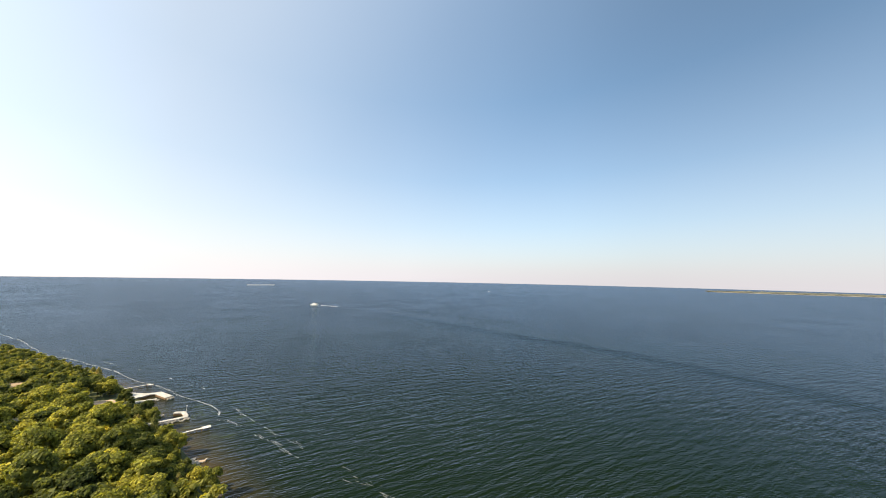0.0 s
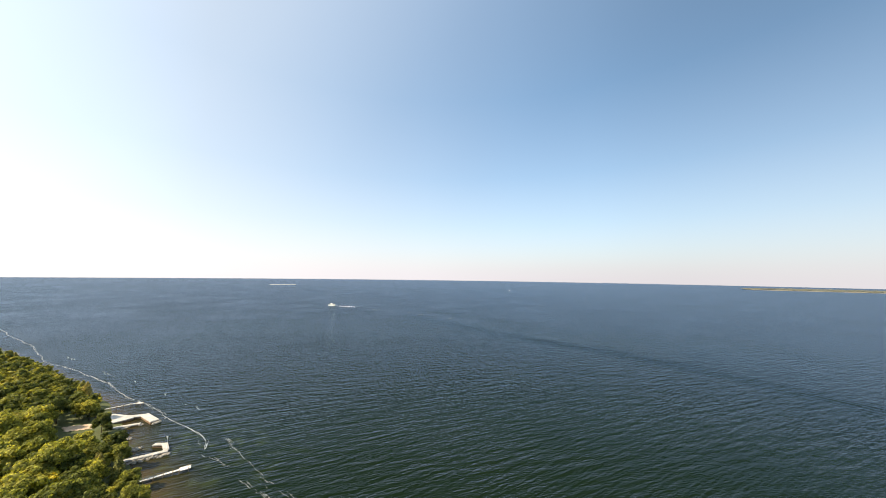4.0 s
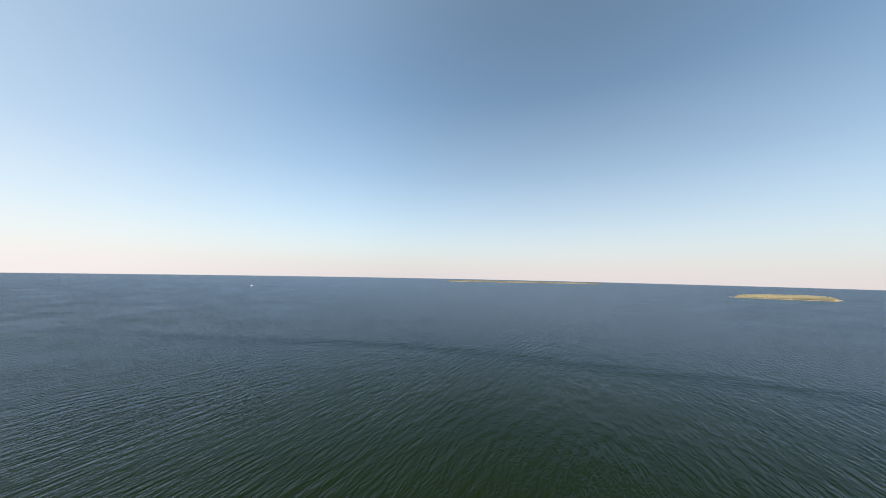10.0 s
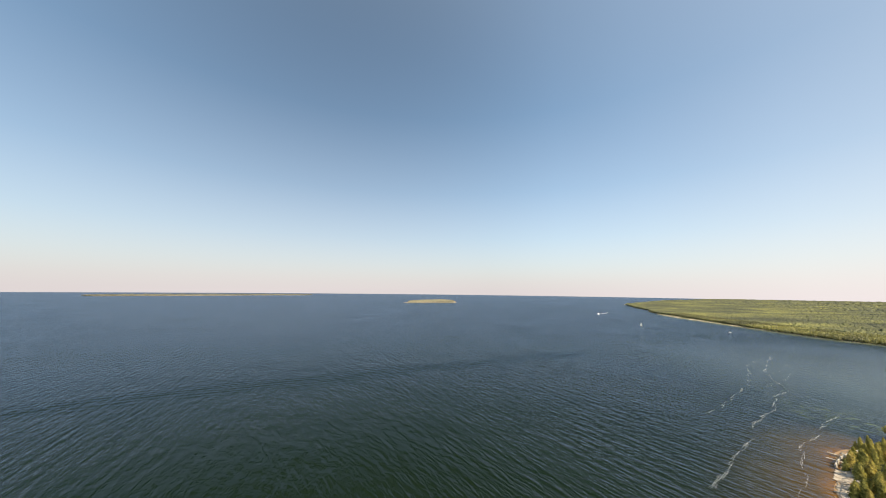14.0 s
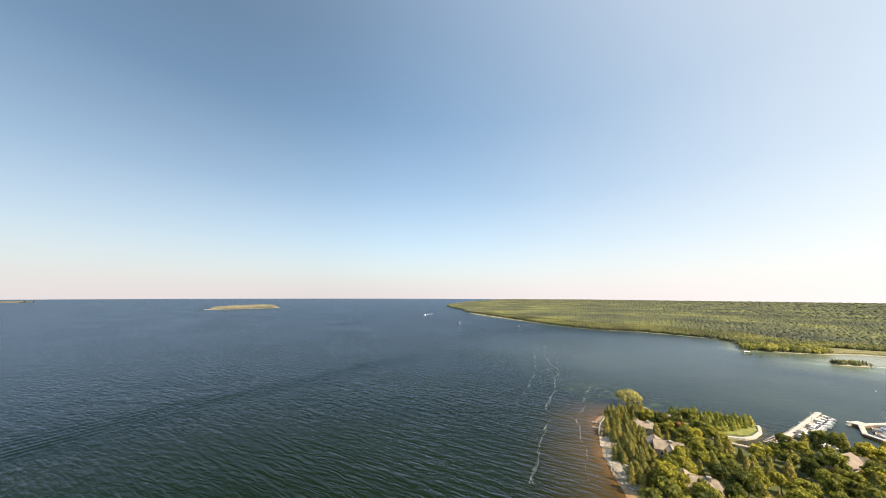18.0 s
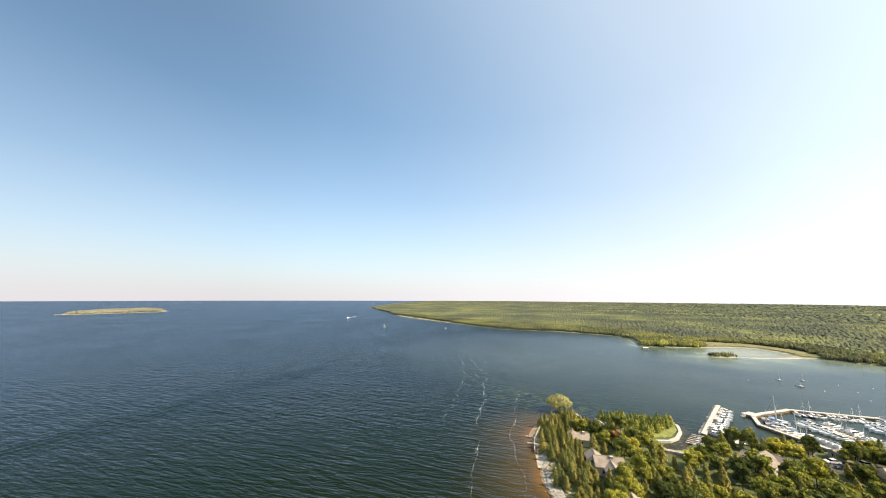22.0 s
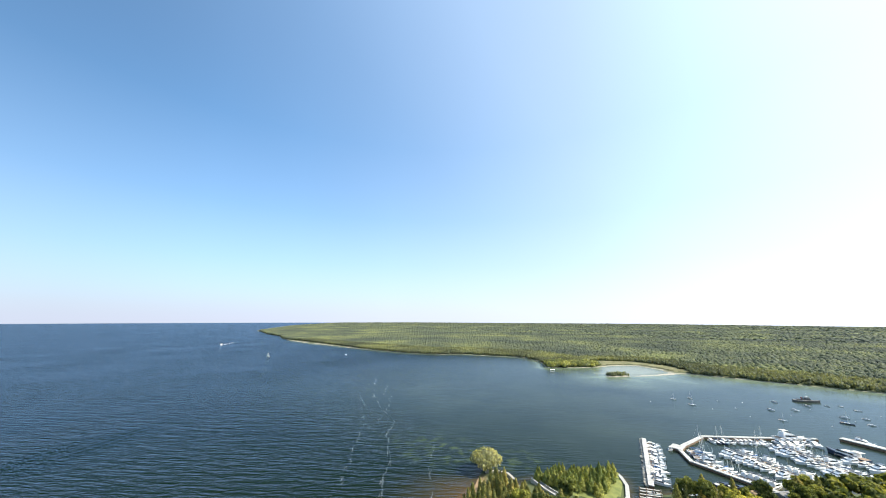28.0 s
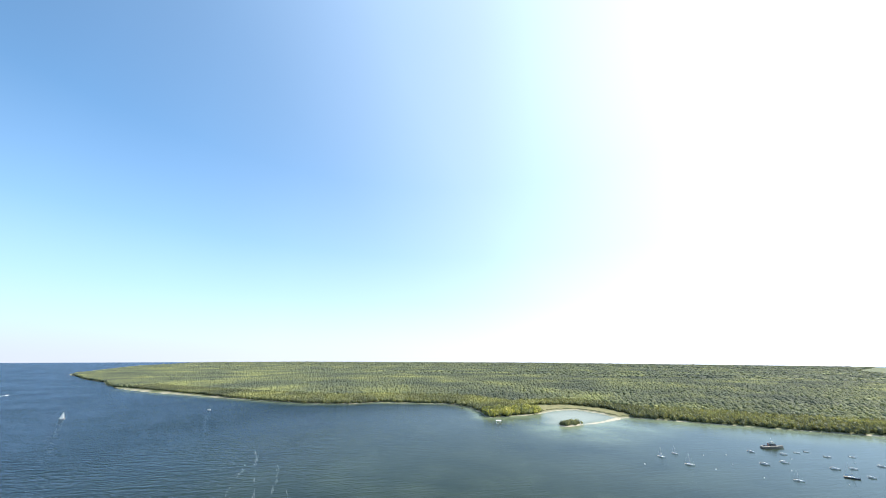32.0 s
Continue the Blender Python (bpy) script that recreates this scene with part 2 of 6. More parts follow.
    share.inputs["From Min"].default_value, share.inputs["From Max"].default_value, share.inputs["To Max"].default_value = 0.032, 0.62, 0.55
    nt.links.new(fr.outputs[0], share.inputs[0])
    lift = nt.nodes.new("ShaderNodeMath")
    lift.operation = "MULTIPLY_ADD"
    nt.links.new(calm.outputs["Fac"], lift.inputs[0])
    lift.inputs[1].default_value, lift.inputs[2].default_value = -0.12, 1.0
    prod = nt.nodes.new("ShaderNodeMath")
    prod.operation, prod.use_clamp = "MULTIPLY", True
    nt.links.new(share.outputs[0], prod.inputs[0])
    nt.links.new(lift.outputs[0], prod.inputs[1])
    ms = nt.nodes.new("ShaderNodeMixShader")
    nt.links.new(prod.outputs[0], ms.inputs[0])
    nt.links.new(b.outputs[0], ms.inputs[1])
    nt.links.new(gloss.outputs[0], ms.inputs[2])
    nt.links.new(ms.outputs[0], nt.nodes["Material Output"].inputs[0])
    return m


def ground_material():
    m, nt, b = nodes_of("ground_soil", 0.95)
    big = noise_node(nt, 0.03, 5)
    col = ramp(nt, big.outputs[0], [(0.3, (0.05, 0.07, 0.02)), (0.7, (0.10, 0.11, 0.035))]).outputs[0]
    fine = noise_node(nt, 1.5, 4)
    col = mix(nt, 1.0, col, ramp(nt, fine.outputs[0], [(0.3, (0.7, 0.7, 0.7)), (0.7, (1.15, 1.15, 1.1))]).outputs[0], "MULTIPLY")
    sand = ramp(nt, fine.outputs[0], [(0.3, (0.26, 0.15, 0.07)), (0.7, (0.42, 0.29, 0.16))]).outputs[0]
    dry = ramp(nt, fine.outputs[0], [(0.3, (0.3, 0.265, 0.2)), (0.7, (0.46, 0.41, 0.32))]).outputs[0]
    rust = nt.nodes.new("ShaderNodeAttribute")
    rust.attribute_name = "rusty"
    sand = mix(nt, rust.outputs["Fac"], dry, sand)
    at = nt.nodes.new("ShaderNodeAttribute")
    at.attribute_name = "sand"
    nt.links.new(mix(nt, at.outputs["Fac"], col, sand), b.inputs["Base Color"])
    bn = nt.nodes.new("ShaderNodeBump")
    bn.inputs["Strength"].default_value, bn.inputs["Distance"].default_value = 0.4, 0.2
    nt.links.new(fine.outputs[0], bn.inputs["Height"])
    nt.links.new(bn.outputs[0], b.inputs["Normal"])
    return m


WATER = water_material()
GROUND = ground_material()
BARK = surface("bark", (0.06, 0.045, 0.03), (0.14, 0.11, 0.08), 2.0, 0.95, bump=0.5)
# distance haze is blended into this foliage: extra blue, lifted darks
HAZED_WOODS = foliage("far_woods", [(0.117, 0.136, 0.104), (0.168, 0.19, 0.126), (0.238, 0.26, 0.138), (0.375, 0.39, 0.17)], 0.0065, glow=0.5)
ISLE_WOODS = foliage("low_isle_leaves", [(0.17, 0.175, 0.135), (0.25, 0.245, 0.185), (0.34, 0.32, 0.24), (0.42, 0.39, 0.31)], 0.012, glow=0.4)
# the long island's haze is painted as this grey leaf colour
GREY_WOODS = foliage("hazy_far_leaves", [(0.13, 0.14, 0.12), (0.19, 0.195, 0.16), (0.26, 0.255, 0.2)], 0.008, glow=0.4)
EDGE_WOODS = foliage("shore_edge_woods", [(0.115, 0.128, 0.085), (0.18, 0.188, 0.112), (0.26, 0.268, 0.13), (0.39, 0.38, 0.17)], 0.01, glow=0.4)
SPUR_LEAF = foliage("spur_leaves", [(0.15, 0.17, 0.08), (0.27, 0.275, 0.1), (0.4, 0.39, 0.13), (0.55, 0.5, 0.17)], 0.06, glow=0.45)
LEAF = foliage("broad_leaves", [(0.06, 0.082, 0.025), (0.135, 0.153, 0.043), (0.228, 0.238, 0.057), (0.34, 0.33, 0.073), (0.48, 0.43, 0.095)], 0.25, island=False, glow=0.5)
BACK_LEAF = foliage("back_row_leaves", [(0.048, 0.068, 0.023), (0.11, 0.13, 0.037), (0.198, 0.208, 0.05), (0.32, 0.305, 0.068), (0.49, 0.42, 0.09)], 0.11, glow=0.5)
CEDAR = foliage("cedar_scale_leaves", [(0.19, 0.202, 0.075), (0.3, 0.288, 0.102), (0.43, 0.36, 0.145)], 0.3, island=False, glow=0.5)
PINE = foliage("pine_needles", [(0.2, 0.24, 0.08), (0.31, 0.33, 0.1), (0.42, 0.4, 0.13)], 0.3, island=False, glow=0.5)
RUSSET = foliage("russet_leaves", [(0.22, 0.12, 0.06), (0.34, 0.19, 0.1), (0.42, 0.27, 0.14)], 0.4, island=False, glow=0.4)
GOLD = foliage("golden_leaves", [(0.42, 0.38, 0.05), (0.55, 0.47, 0.06), (0.6, 0.5, 0.08)], 0.4, island=False, glow=0.4)
WILLOW = foliage("willow_leaves", [(0.22, 0.225, 0.1), (0.32, 0.31, 0.145), (0.4, 0.38, 0.2)], 0.4, island=False, glow=0.5)
LAWN = surface("mown_grass", (0.085, 0.115, 0.028), (0.27, 0.27, 0.065), 0.3, 0.9, bump=0.4, depth=0.05)
CONCRETE = surface("weathered_concrete", (0.35, 0.335, 0.305), (0.58, 0.56, 0.515), 0.9, 0.85, bump=0.5, per_object=0.1)
ROCK = surface("pale_limestone", (0.22, 0.195, 0.16), (0.5, 0.46, 0.39), 1.4, 0.9, bump=0.5, per_object=0.2)
PALE_DECK = surface("bleached_deck", (0.58, 0.57, 0.54), (0.8, 0.79, 0.76), 1.2, 0.85)
PLANK = surface("grey_planks", (0.34, 0.31, 0.27), (0.55, 0.51, 0.45), 1.2, 0.85)
STEEL_SHEET = surface("rusty_sheet_piling", (0.16, 0.09, 0.05), (0.28, 0.18, 0.11), 1.5, 0.7, 0.3)
GELCOAT = surface("white_gelcoat", (0.8, 0.795, 0.775), (0.88, 0.875, 0.86), 0.5, 0.3, bump=0.0)
NAVY = surface("navy_hull_paint", (0.02, 0.03, 0.06), (0.035, 0.05, 0.09), 0.5, 0.3, bump=0.0)
DECK = surface("cream_deck", (0.55, 0.51, 0.44), (0.68, 0.63, 0.55), 1.0, 0.6)
TEAK = surface("teak_deck", (0.22, 0.14, 0.08), (0.34, 0.23, 0.14), 1.5, 0.7)
DARK_GLASS = surface("tinted_boat_glass", (0.012, 0.014, 0.016), (0.02, 0.024, 0.028), 1.0, 0.08, bump=0.0)
CANVAS = surface("boat_canvas", (0.05, 0.06, 0.075), (0.09, 0.10, 0.12), 1.0, 0.9)
BLUE_CANVAS = surface("blue_canvas", (0.03, 0.09, 0.25), (0.05, 0.14, 0.34), 1.0, 0.9)
ALLOY = surface("brushed_alloy", (0.6, 0.6, 0.6), (0.75, 0.75, 0.75), 2.0, 0.35, 0.8, bump=0.0)
SHINGLE = surface("brown_grey_shingles", (0.21, 0.17, 0.14), (0.33, 0.275, 0.225), 0.5, 0.95, bump=0.5, fine=9, per_object=0.12)
TAN_SHINGLE = surface("tan_shingles", (0.36, 0.25, 0.15), (0.48, 0.36, 0.23), 0.5, 0.95, bump=0.5, fine=9)
GREY_SHINGLE = surface("grey_shingles", (0.22, 0.215, 0.21), (0.32, 0.31, 0.30), 0.5, 0.95, bump=0.5, fine=9)
SIDING = surface("beige_siding", (0.42, 0.37, 0.30), (0.54, 0.49, 0.41), 0.5, 0.85)
WHITE_TRIM = surface("white_trim", (0.70, 0.69, 0.66), (0.80, 0.79, 0.76), 0.6, 0.6)
PANE = surface("window_pane", (0.02, 0.025, 0.03), (0.04, 0.05, 0.06), 1.0, 0.06, bump=0.0)
GRAVEL = surface("pale_gravel", (0.2, 0.165, 0.12), (0.5, 0.45, 0.38), 0.7, 0.95, bump=0.6)
TERRACE = surface("pinkish_stone_paving", (0.4, 0.28, 0.18), (0.68, 0.5, 0.35), 0.9, 0.9, bump=0.6)
ASPHALT = surface("asphalt", (0.045, 0.045, 0.045), (0.075, 0.073, 0.07), 0.5, 0.9)
CAR_WHITE = surface("white_car_paint", (0.72, 0.72, 0.72), (0.8, 0.8, 0.8), 0.5, 0.25, bump=0.0)
CAR_DARK = surface("dark_car_paint", (0.03, 0.03, 0.035), (0.05, 0.05, 0.055), 0.5, 0.25, bump=0.0)
RUBBER = surface("tyre_rubber", (0.02, 0.02, 0.02), (0.035, 0.035, 0.035), 3.0, 0.85)
FOAM = surface("foam", (0.15, 0.17, 0.18), (0.38, 0.41, 0.43), 0.6, 0.9, bump=0.0)
WAKE_FOAM = surface("churned_foam", (0.5, 0.52, 0.53), (0.66, 0.67, 0.68), 0.6, 0.9, bump=0.0)
HULL_GREY = surface("naval_grey_paint", (0.08, 0.078, 0.076), (0.16, 0.15, 0.142), 0.5, 0.6)
RED_HULL = surface("dull_red_hull", (0.18, 0.05, 0.04), (0.26, 0.08, 0.06), 0.6, 0.5)
SAIL = surface("white_sailcloth", (0.76, 0.76, 0.74), (0.84, 0.84, 0.82), 0.4, 0.8, bump=0.0)
SAND = surface("bare_sand", (0.24, 0.21, 0.16), (0.40, 0.36, 0.29), 0.08, 0.95, fine=20)
REED = surface("dry_reeds", (0.115, 0.115, 0.045), (0.23, 0.205, 0.09), 0.08, 0.95, fine=25, bump=0.6, depth=0.3)


# ---- shorelines: the village shore, the far shore, the islands ----
NEAR_SHORE = [(-1500, 480), (-700, 350), (-420, 281), (-329, 246), (-254, 215), (-199, 188), (-170, 173), (-150, 159), (-119, 136), (-97, 121), (-85,
              112), (-62, 93), (-20, 58), (40, 8), (80, -32), (101, -55), (109, -60), (119, -70), (126, -80), (133, -88), (141, -96), (144.5, -107), (147, -122),
              (150, -134), (147.2, -136.3), (141.4, -134.9), (135.5, -130.5), (131.1, -129.5), (130.7, -134.9), (125.8, -140.2), (118, -148), (109.2, -154.4),
              (101.4, -157.8), (99, -153.9), (97.8, -145.1), (99, -136.3), (102.4, -129.5), (97.5, -126.6), (92.6, -126.6), (92.6, -136.3), (90.7, -148), (86.8,
              -151.9), (81.9, -155.8), (72.2, -163.7), (56.5, -171.4), (47.8, -180.2), (33.1, -186.1), (0, -200), (-60, -215), (-160, -240), (-300, -300), (-350,
              -370)]
FAR_SHORE = [(-300, -415), (-200, -426), (-124, -430), (-90, -437), (-55, -445), (-15, -453), (25, -463), (50, -469), (64, -462), (76, -490), (100, -512), (122, -498), (142, -470),
             (160, -452), (176, -440), (196, -430), (206, -455), (226, -492), (262, -518), (317, -510), (359, -503), (388, -480), (450, -468), (585, -482),
             (780, -510), (900, -538), (1060, -606), (1140, -652), (1330, -715), (1559, -816), (1671, -855), (2000, -1100), (2800, -1800), (3600, -3000), (3200, -3900), (0, -5000),
             (-4000, -3000), (-5000, 0), (-4200, 1500), (-3000, 1250)]
MAINLAND = NEAR_SHORE + FAR_SHORE
WEST_ISLE = [(1970, 2287), (2200, 2090), (2500, 1900), (2850, 1700), (3100, 1450), (3350, 1450), (3250, 1850), (2850, 2250), (2350, 2500), (2000, 2430)]
LOW_ISLE = [(1553, 250), (1560, 200), (1585, 120), (1605, 60), (1626, 18), (1700, 5), (1850, 10), (1970, 30), (2010, 90), (1900, 200), (1720, 262)]
ISLET = [(128, -401), (121, -402), (113, -407), (106, -413), (102, -419), (107, -422), (117, -417), (126, -409)]
SAND_SPIT = [(102, -417), (96, -422), (88, -428.5), (76, -441), (66, -452.5), (58, -462), (68, -462), (78, -446), (90, -432.5), (101, -421.5)]
LAKE_CENTRE, LAKE_RADIUS = (60.0, -20.0), 4950.0


def signed_distance(px, py, poly):
    """Metres to the outline, positive inside."""
    best = np.full(px.shape, 1e9)
    inside = np.zeros(px.shape, bool)
    for (x0, y0), (x1, y1) in zip(poly, poly[1:] + poly[:1]):
        ex, ey = x1 - x0, y1 - y0
        k = np.clip(((px - x0) * ex + (py - y0) * ey) / (ex * ex + ey * ey), 0, 1)
        best = np.minimum(best, np.hypot(px - x0 - k * ex, py - y0 - k * ey))
        with np.errstate(divide="ignore", invalid="ignore"):
            cross = ((y0 > py) != (y1 > py)) & (px < (x1 - x0) * (py - y0) / (y1 - y0 + 1e-12) + x0)
        inside ^= cross
    return np.where(inside, best, -best)


def wobble(x, y, scale, seed=0.0):
    """Smooth noise from summed sines, about -1 to 1."""
    s = np.zeros_like(x)
    for k, (a, b, c) in enumerate(((1.0, 0.3, 0.0), (-0.5, 0.9, 1.7), (0.7, 0.8, 4.1), (-0.9, 0.35, 2.6), (0.2, -1.1, 5.2))):
        s += np.sin((a * x + b * y) / scale * (1 + 0.37 * k) + c + seed) / (1 + 0.3 * k)
    return s / 2.6


def land_inside(px, py):
    d = signed_distance(px, py, MAINLAND)
    for p in (WEST_ISLE, LOW_ISLE, ISLET, SAND_SPIT):
        d = np.maximum(d, signed_distance(px, py, p))
    return d


def land_height(px, py, d):
    """The ground's height from the distance to the shore."""
    bank = np.where(d > 0, 1.6 * (1 - np.exp(-np.maximum(d, 0) / 5)), np.maximum(d * 0.16, -6))
    r = np.hypot(px - 60, py + 20)
    hills = 2.2 * (1 + wobble(px, py, 160)) * np.clip((d - 25) / 120, 0, 1) * np.clip(1.3 - r / 3000, 0, 1)
    return bank + hills


def mesh_of(name, verts, faces, mat, smooth=False):
    me = bpy.data.meshes.new(name)
    me.from_pydata(verts if isinstance(verts, list) else verts.tolist(), [], faces if isinstance(faces, list) else faces.tolist())
    for m in mat if isinstance(mat, (list, tuple)) else [mat]:
        me.materials.append(m)
    if smooth:
        me.polygons.foreach_set("use_smooth", [True] * len(me.polygons))
    me.update()
    return me


def polar_sheet(radii, count):
    """Vertices and faces of a round sheet about the lake's centre."""
    a = np.linspace(0, 2 * np.pi, count, endpoint=False)
    x = LAKE_CENTRE[0] + np.outer(radii, np.sin(a)).ravel()
    y = LAKE_CENTRE[1] + np.outer(radii, np.cos(a)).ravel()
    i, j = np.meshgrid(np.arange(len(radii) - 1), np.arange(count), indexing="ij")
    k = (j + 1) % count
    faces = np.stack([i * count + j, i * count + k, (i + 1) * count + k, (i + 1) * count + j], -1).reshape(-1, 4)
    return x, y, faces


def point_values(me, name, values):
    me.attributes.new(name, "FLOAT", "POINT").data.foreach_set("value", np.asarray(values, np.float32))


radii = np.concatenate([[0.02], np.arange(1, 560, 3.5), np.geomspace(565, LAKE_RADIUS, 60)])
gx, gy, gf = polar_sheet(radii, 400)
gd = land_inside(gx, gy)
gd = gd + 1.2 * wobble(gx, gy, 9)
gz = land_height(gx, gy, gd)
me = mesh_of("ground", np.stack([gx, gy, gz], 1), gf, GROUND, True)
beach = np.clip(1 - (gd - 2.2) / 1.6, 0, 1) * np.clip((gx - 60) / 30, 0, 1) * np.clip((gy + 130) / 6, 0, 1)
spit = np.maximum(signed_distance(gx, gy, SAND_SPIT), signed_distance(gx, gy, ISLET))
lagoon = np.clip((70 - np.hypot(gx - 98, gy + 478)) / 20, 0, 1) * np.clip(1 - gd / 3, 0, 1)
point_values(me, "sand", np.clip(np.maximum.reduce([beach, (spit > -2) * 1.0, lagoon, np.clip(1 - (gd - 0.6) / 0.9, 0, 1) * (((gx > 60) & (gy > -128)) | (gy < -300))]), 0, 1))
point_values(me, "rusty", np.clip((gy + 250) / 60, 0, 1))
tagged(new("ground", me), "wooded lakeside ground with sandy banks falling into the lake", "ground", kind="structure")

wx, wy, wf = polar_sheet(radii, 400)
me = mesh_of("water", np.stack([wx, wy, np.zeros_like(wx)], 1), wf, WATER, True)
sandy = np.clip((wx - 85) / 15, 0, 1) * np.clip((wy + 128) / 12, 0, 1) * (wx < 400)
rocky = np.clip((wx + 200) / 60, 0, 1) * np.clip((60 - wx) / 50, 0, 1) * np.clip(wy / 30, 0, 1)
shelf = np.clip(-gd / (9 + 33 * sandy + 16 * rocky) + 0.12 * (1 - sandy), 0, 1)
lagoon_shoal = np.clip(1 - np.hypot(wx - 90, wy + 455) / 80, 0, 1)
point_values(me, "depth", np.clip(shelf - 0.55 * lagoon_shoal, 0, 1))
weed = np.maximum(np.clip(1.3 - np.hypot((wx - 172) / 34, (wy + 142) / 17), 0, 1), 0.7 * np.clip(1.3 - np.hypot((wx - 138) / 20, (wy + 152) / 12), 0, 1))
point_values(me, "weed", np.maximum(weed, 0.5 * np.clip(1.2 - np.hypot((wx + 100) / 40, (wy - 135) / 26), 0, 1)))
far_bank = (wy < -330) & (wx < 900)
shoal = np.clip(1.0 + gd / (18 + 72 * np.clip((230 - wx) / 120, 0, 1)), 0, 1) ** 1.2 * far_bank
bay = np.clip((430 - wx) / 190, 0, 1) * np.clip((-120 - wy) / 110, 0, 1)
point_values(me, "shoal", np.maximum.reduce([shoal, 0.13 * bay, np.clip(1.25 - np.hypot(wx - 95, wy + 462) / 62, 0, 1) * far_bank]))
LAGOON = [(129, -404), (120, -420), (102, -421), (82, -444), (66, -460), (76, -488), (100, -510), (122, -498), (142, -468), (136, -440), (140, -415)]
point_values(me, "silt", np.clip(signed_distance(wx, wy, LAGOON) / 14 + 0.2, 0, 1) * 0.9)
calm = np.clip((450 - wx) / 270, 0, 1) * np.clip((-100 - wy) / 95, 0, 1)
point_values(me, "calm", calm * calm * (3 - 2 * calm))
tagged(new("water", me), "wide dark blue-green lake with wind ripples", "lake", kind="structure")


# ---- building kit ----
class Kit:
    """Collects corners and faces of one mesh."""

    def __init__(self):
        self.v, self.f, self.m = [], [], []

    def add(self, verts, faces, slot=0):
        n = len(self.v)
        self.v += [tuple(p) for p in verts]
        self.f += [[n + i for i in f] for f in faces]
        self.m += [slot] * len(faces)
        return self

    def box(self, x0, x1, y0, y1, z0, z1, bevel=0.0, slot=0):
        if bevel <= 0:
            self.add([(x, y, z) for z in (z0, z1) for x, y in ((x0, y0), (x1, y0), (x1, y1), (x0, y1))],
                     [(3, 2, 1, 0), (4, 5, 6, 7), (0, 1, 5, 4), (1, 2, 6, 5), (2, 3, 7, 6), (3, 0, 4, 7)], slot)
            return self
        e = bevel
        ring = lambda i: [(x0 + i, y0 + i), (x1 - i, y0 + i), (x1 - i, y1 - i), (x0 + i, y1 - i)]
        v = [(x, y, z0) for x, y in ring(0)] + [(x, y, z1 - e) for x, y in ring(0)] + [(x, y, z1) for x, y in ring(e)]
        f = [(3, 2, 1, 0), (8, 9, 10, 11)]
        for k in (0, 4):
            f += [(k + i, k + (i + 1) % 4, k + 4 + (i + 1) % 4, k + 4 + i) for i in range(4)]
        return self.add(v, f, slot)

    def prism(self, outline, z0, z1, inset=0.0, slot=0):
        """An upright slab over an outline given anticlockwise; inset narrows its top."""
        n = len(outline)
        cx, cy = sum(p[0] for p in outline) / n, sum(p[1] for p in outline) / n
        top = []
        for x, y in outline:
            d = math.hypot(x - cx, y - cy) or 1
            k = max(0.0, 1 - inset / d)
            top.append((cx + (x - cx) * k, cy + (y - cy) * k))
        v = [(x, y, z0) for x, y in outline] + [(x, y, z1) for x, y in top]
        return self.add(v, [tuple(range(n))[::-1], tuple(range(n, 2 * n))] + [(i, (i + 1) % n, n + (i + 1) % n, n + i) for i in range(n)], slot)

    def rod(self, a, b, ra, rb, sides=6, slot=0):
        """A tapered round bar from a to b."""
        a, b = Vector(a), Vector(b)
        w = (b - a).normalized()
        u = w.orthogonal().normalized()
        t = w.cross(u)
        ring = [(math.cos(2 * math.pi * i / sides), math.sin(2 * math.pi * i / sides)) for i in range(sides)]
        v = [a + (u * c + t * s) * ra for c, s in ring] + [b + (u * c + t * s) * rb for c, s in ring]
        return self.add(v, [tuple(range(sides))[::-1], tuple(range(sides, 2 * sides))] +
                        [(i, (i + 1) % sides, sides + (i + 1) % sides, sides + i) for i in range(sides)], slot)

    def loft(self, sections, slot=0, cap=True):
        """A skin over open sections with equal counts of points."""
        n = len(sections[0])
        v = [p for s in sections for p in s]
        f = [(k * n + i, k * n + i + 1, (k + 1) * n + i + 1, (k + 1) * n + i) for k in range(len(sections) - 1) for i in range(n - 1)]
        if cap:
            f += [tuple(range(n))[::-1], tuple(range((len(sections) - 1) * n, len(sections) * n))]
        return self.add(v, f, slot)

    def mesh(self, name, mats, smooth=False):
        me = mesh_of(name, self.v, self.f, mats, smooth)
        if any(self.m):
            me.polygons.foreach_set("material_index", self.m)
        return me


def part(name, kit, mat, parent, label="", smooth=False):
    me = kit.mesh(name, mat, smooth) if isinstance(kit, Kit) else kit
    ob = new(name, me)
    ob.parent = parent
    return tagged(ob, label) if label else ob


def thing(name, m, label, category, group="", kind=""):
    ob = new(name)
    ob.matrix_world = m
    return tagged(ob, label, category, group, kind)


def triangles(name, verts, tris, mat):
    """A big mesh from arrays."""
    me = bpy.data.meshes.new(name)
    me.vertices.add(len(verts))
    me.vertices.foreach_set("co", np.asarray(verts, np.float32).ravel())
    n = len(tris)
    me.loops.add(3 * n)
    me.loops.foreach_set("vertex_index", np.asarray(tris, np.int32).ravel())
    me.polygons.add(n)
    me.polygons.foreach_set("loop_start", np.arange(0, 3 * n, 3, dtype=np.int32))
    me.polygons.foreach_set("loop_total", np.full(n, 3, np.int32))
    me.materials.append(mat)
    me.update(calc_edges=True)
    return me


def inside_shape(x, y, poly):
    return float(signed_distance(np.array([x]), np.array([y]), poly)[0])


def ground_at(x, y):
    px, py = np.array([x], float), np.array([y], float)
    return float(land_height(px, py, land_inside(px, py))[0])


# ---- trees ----
rng = np.random.default_rng(7)


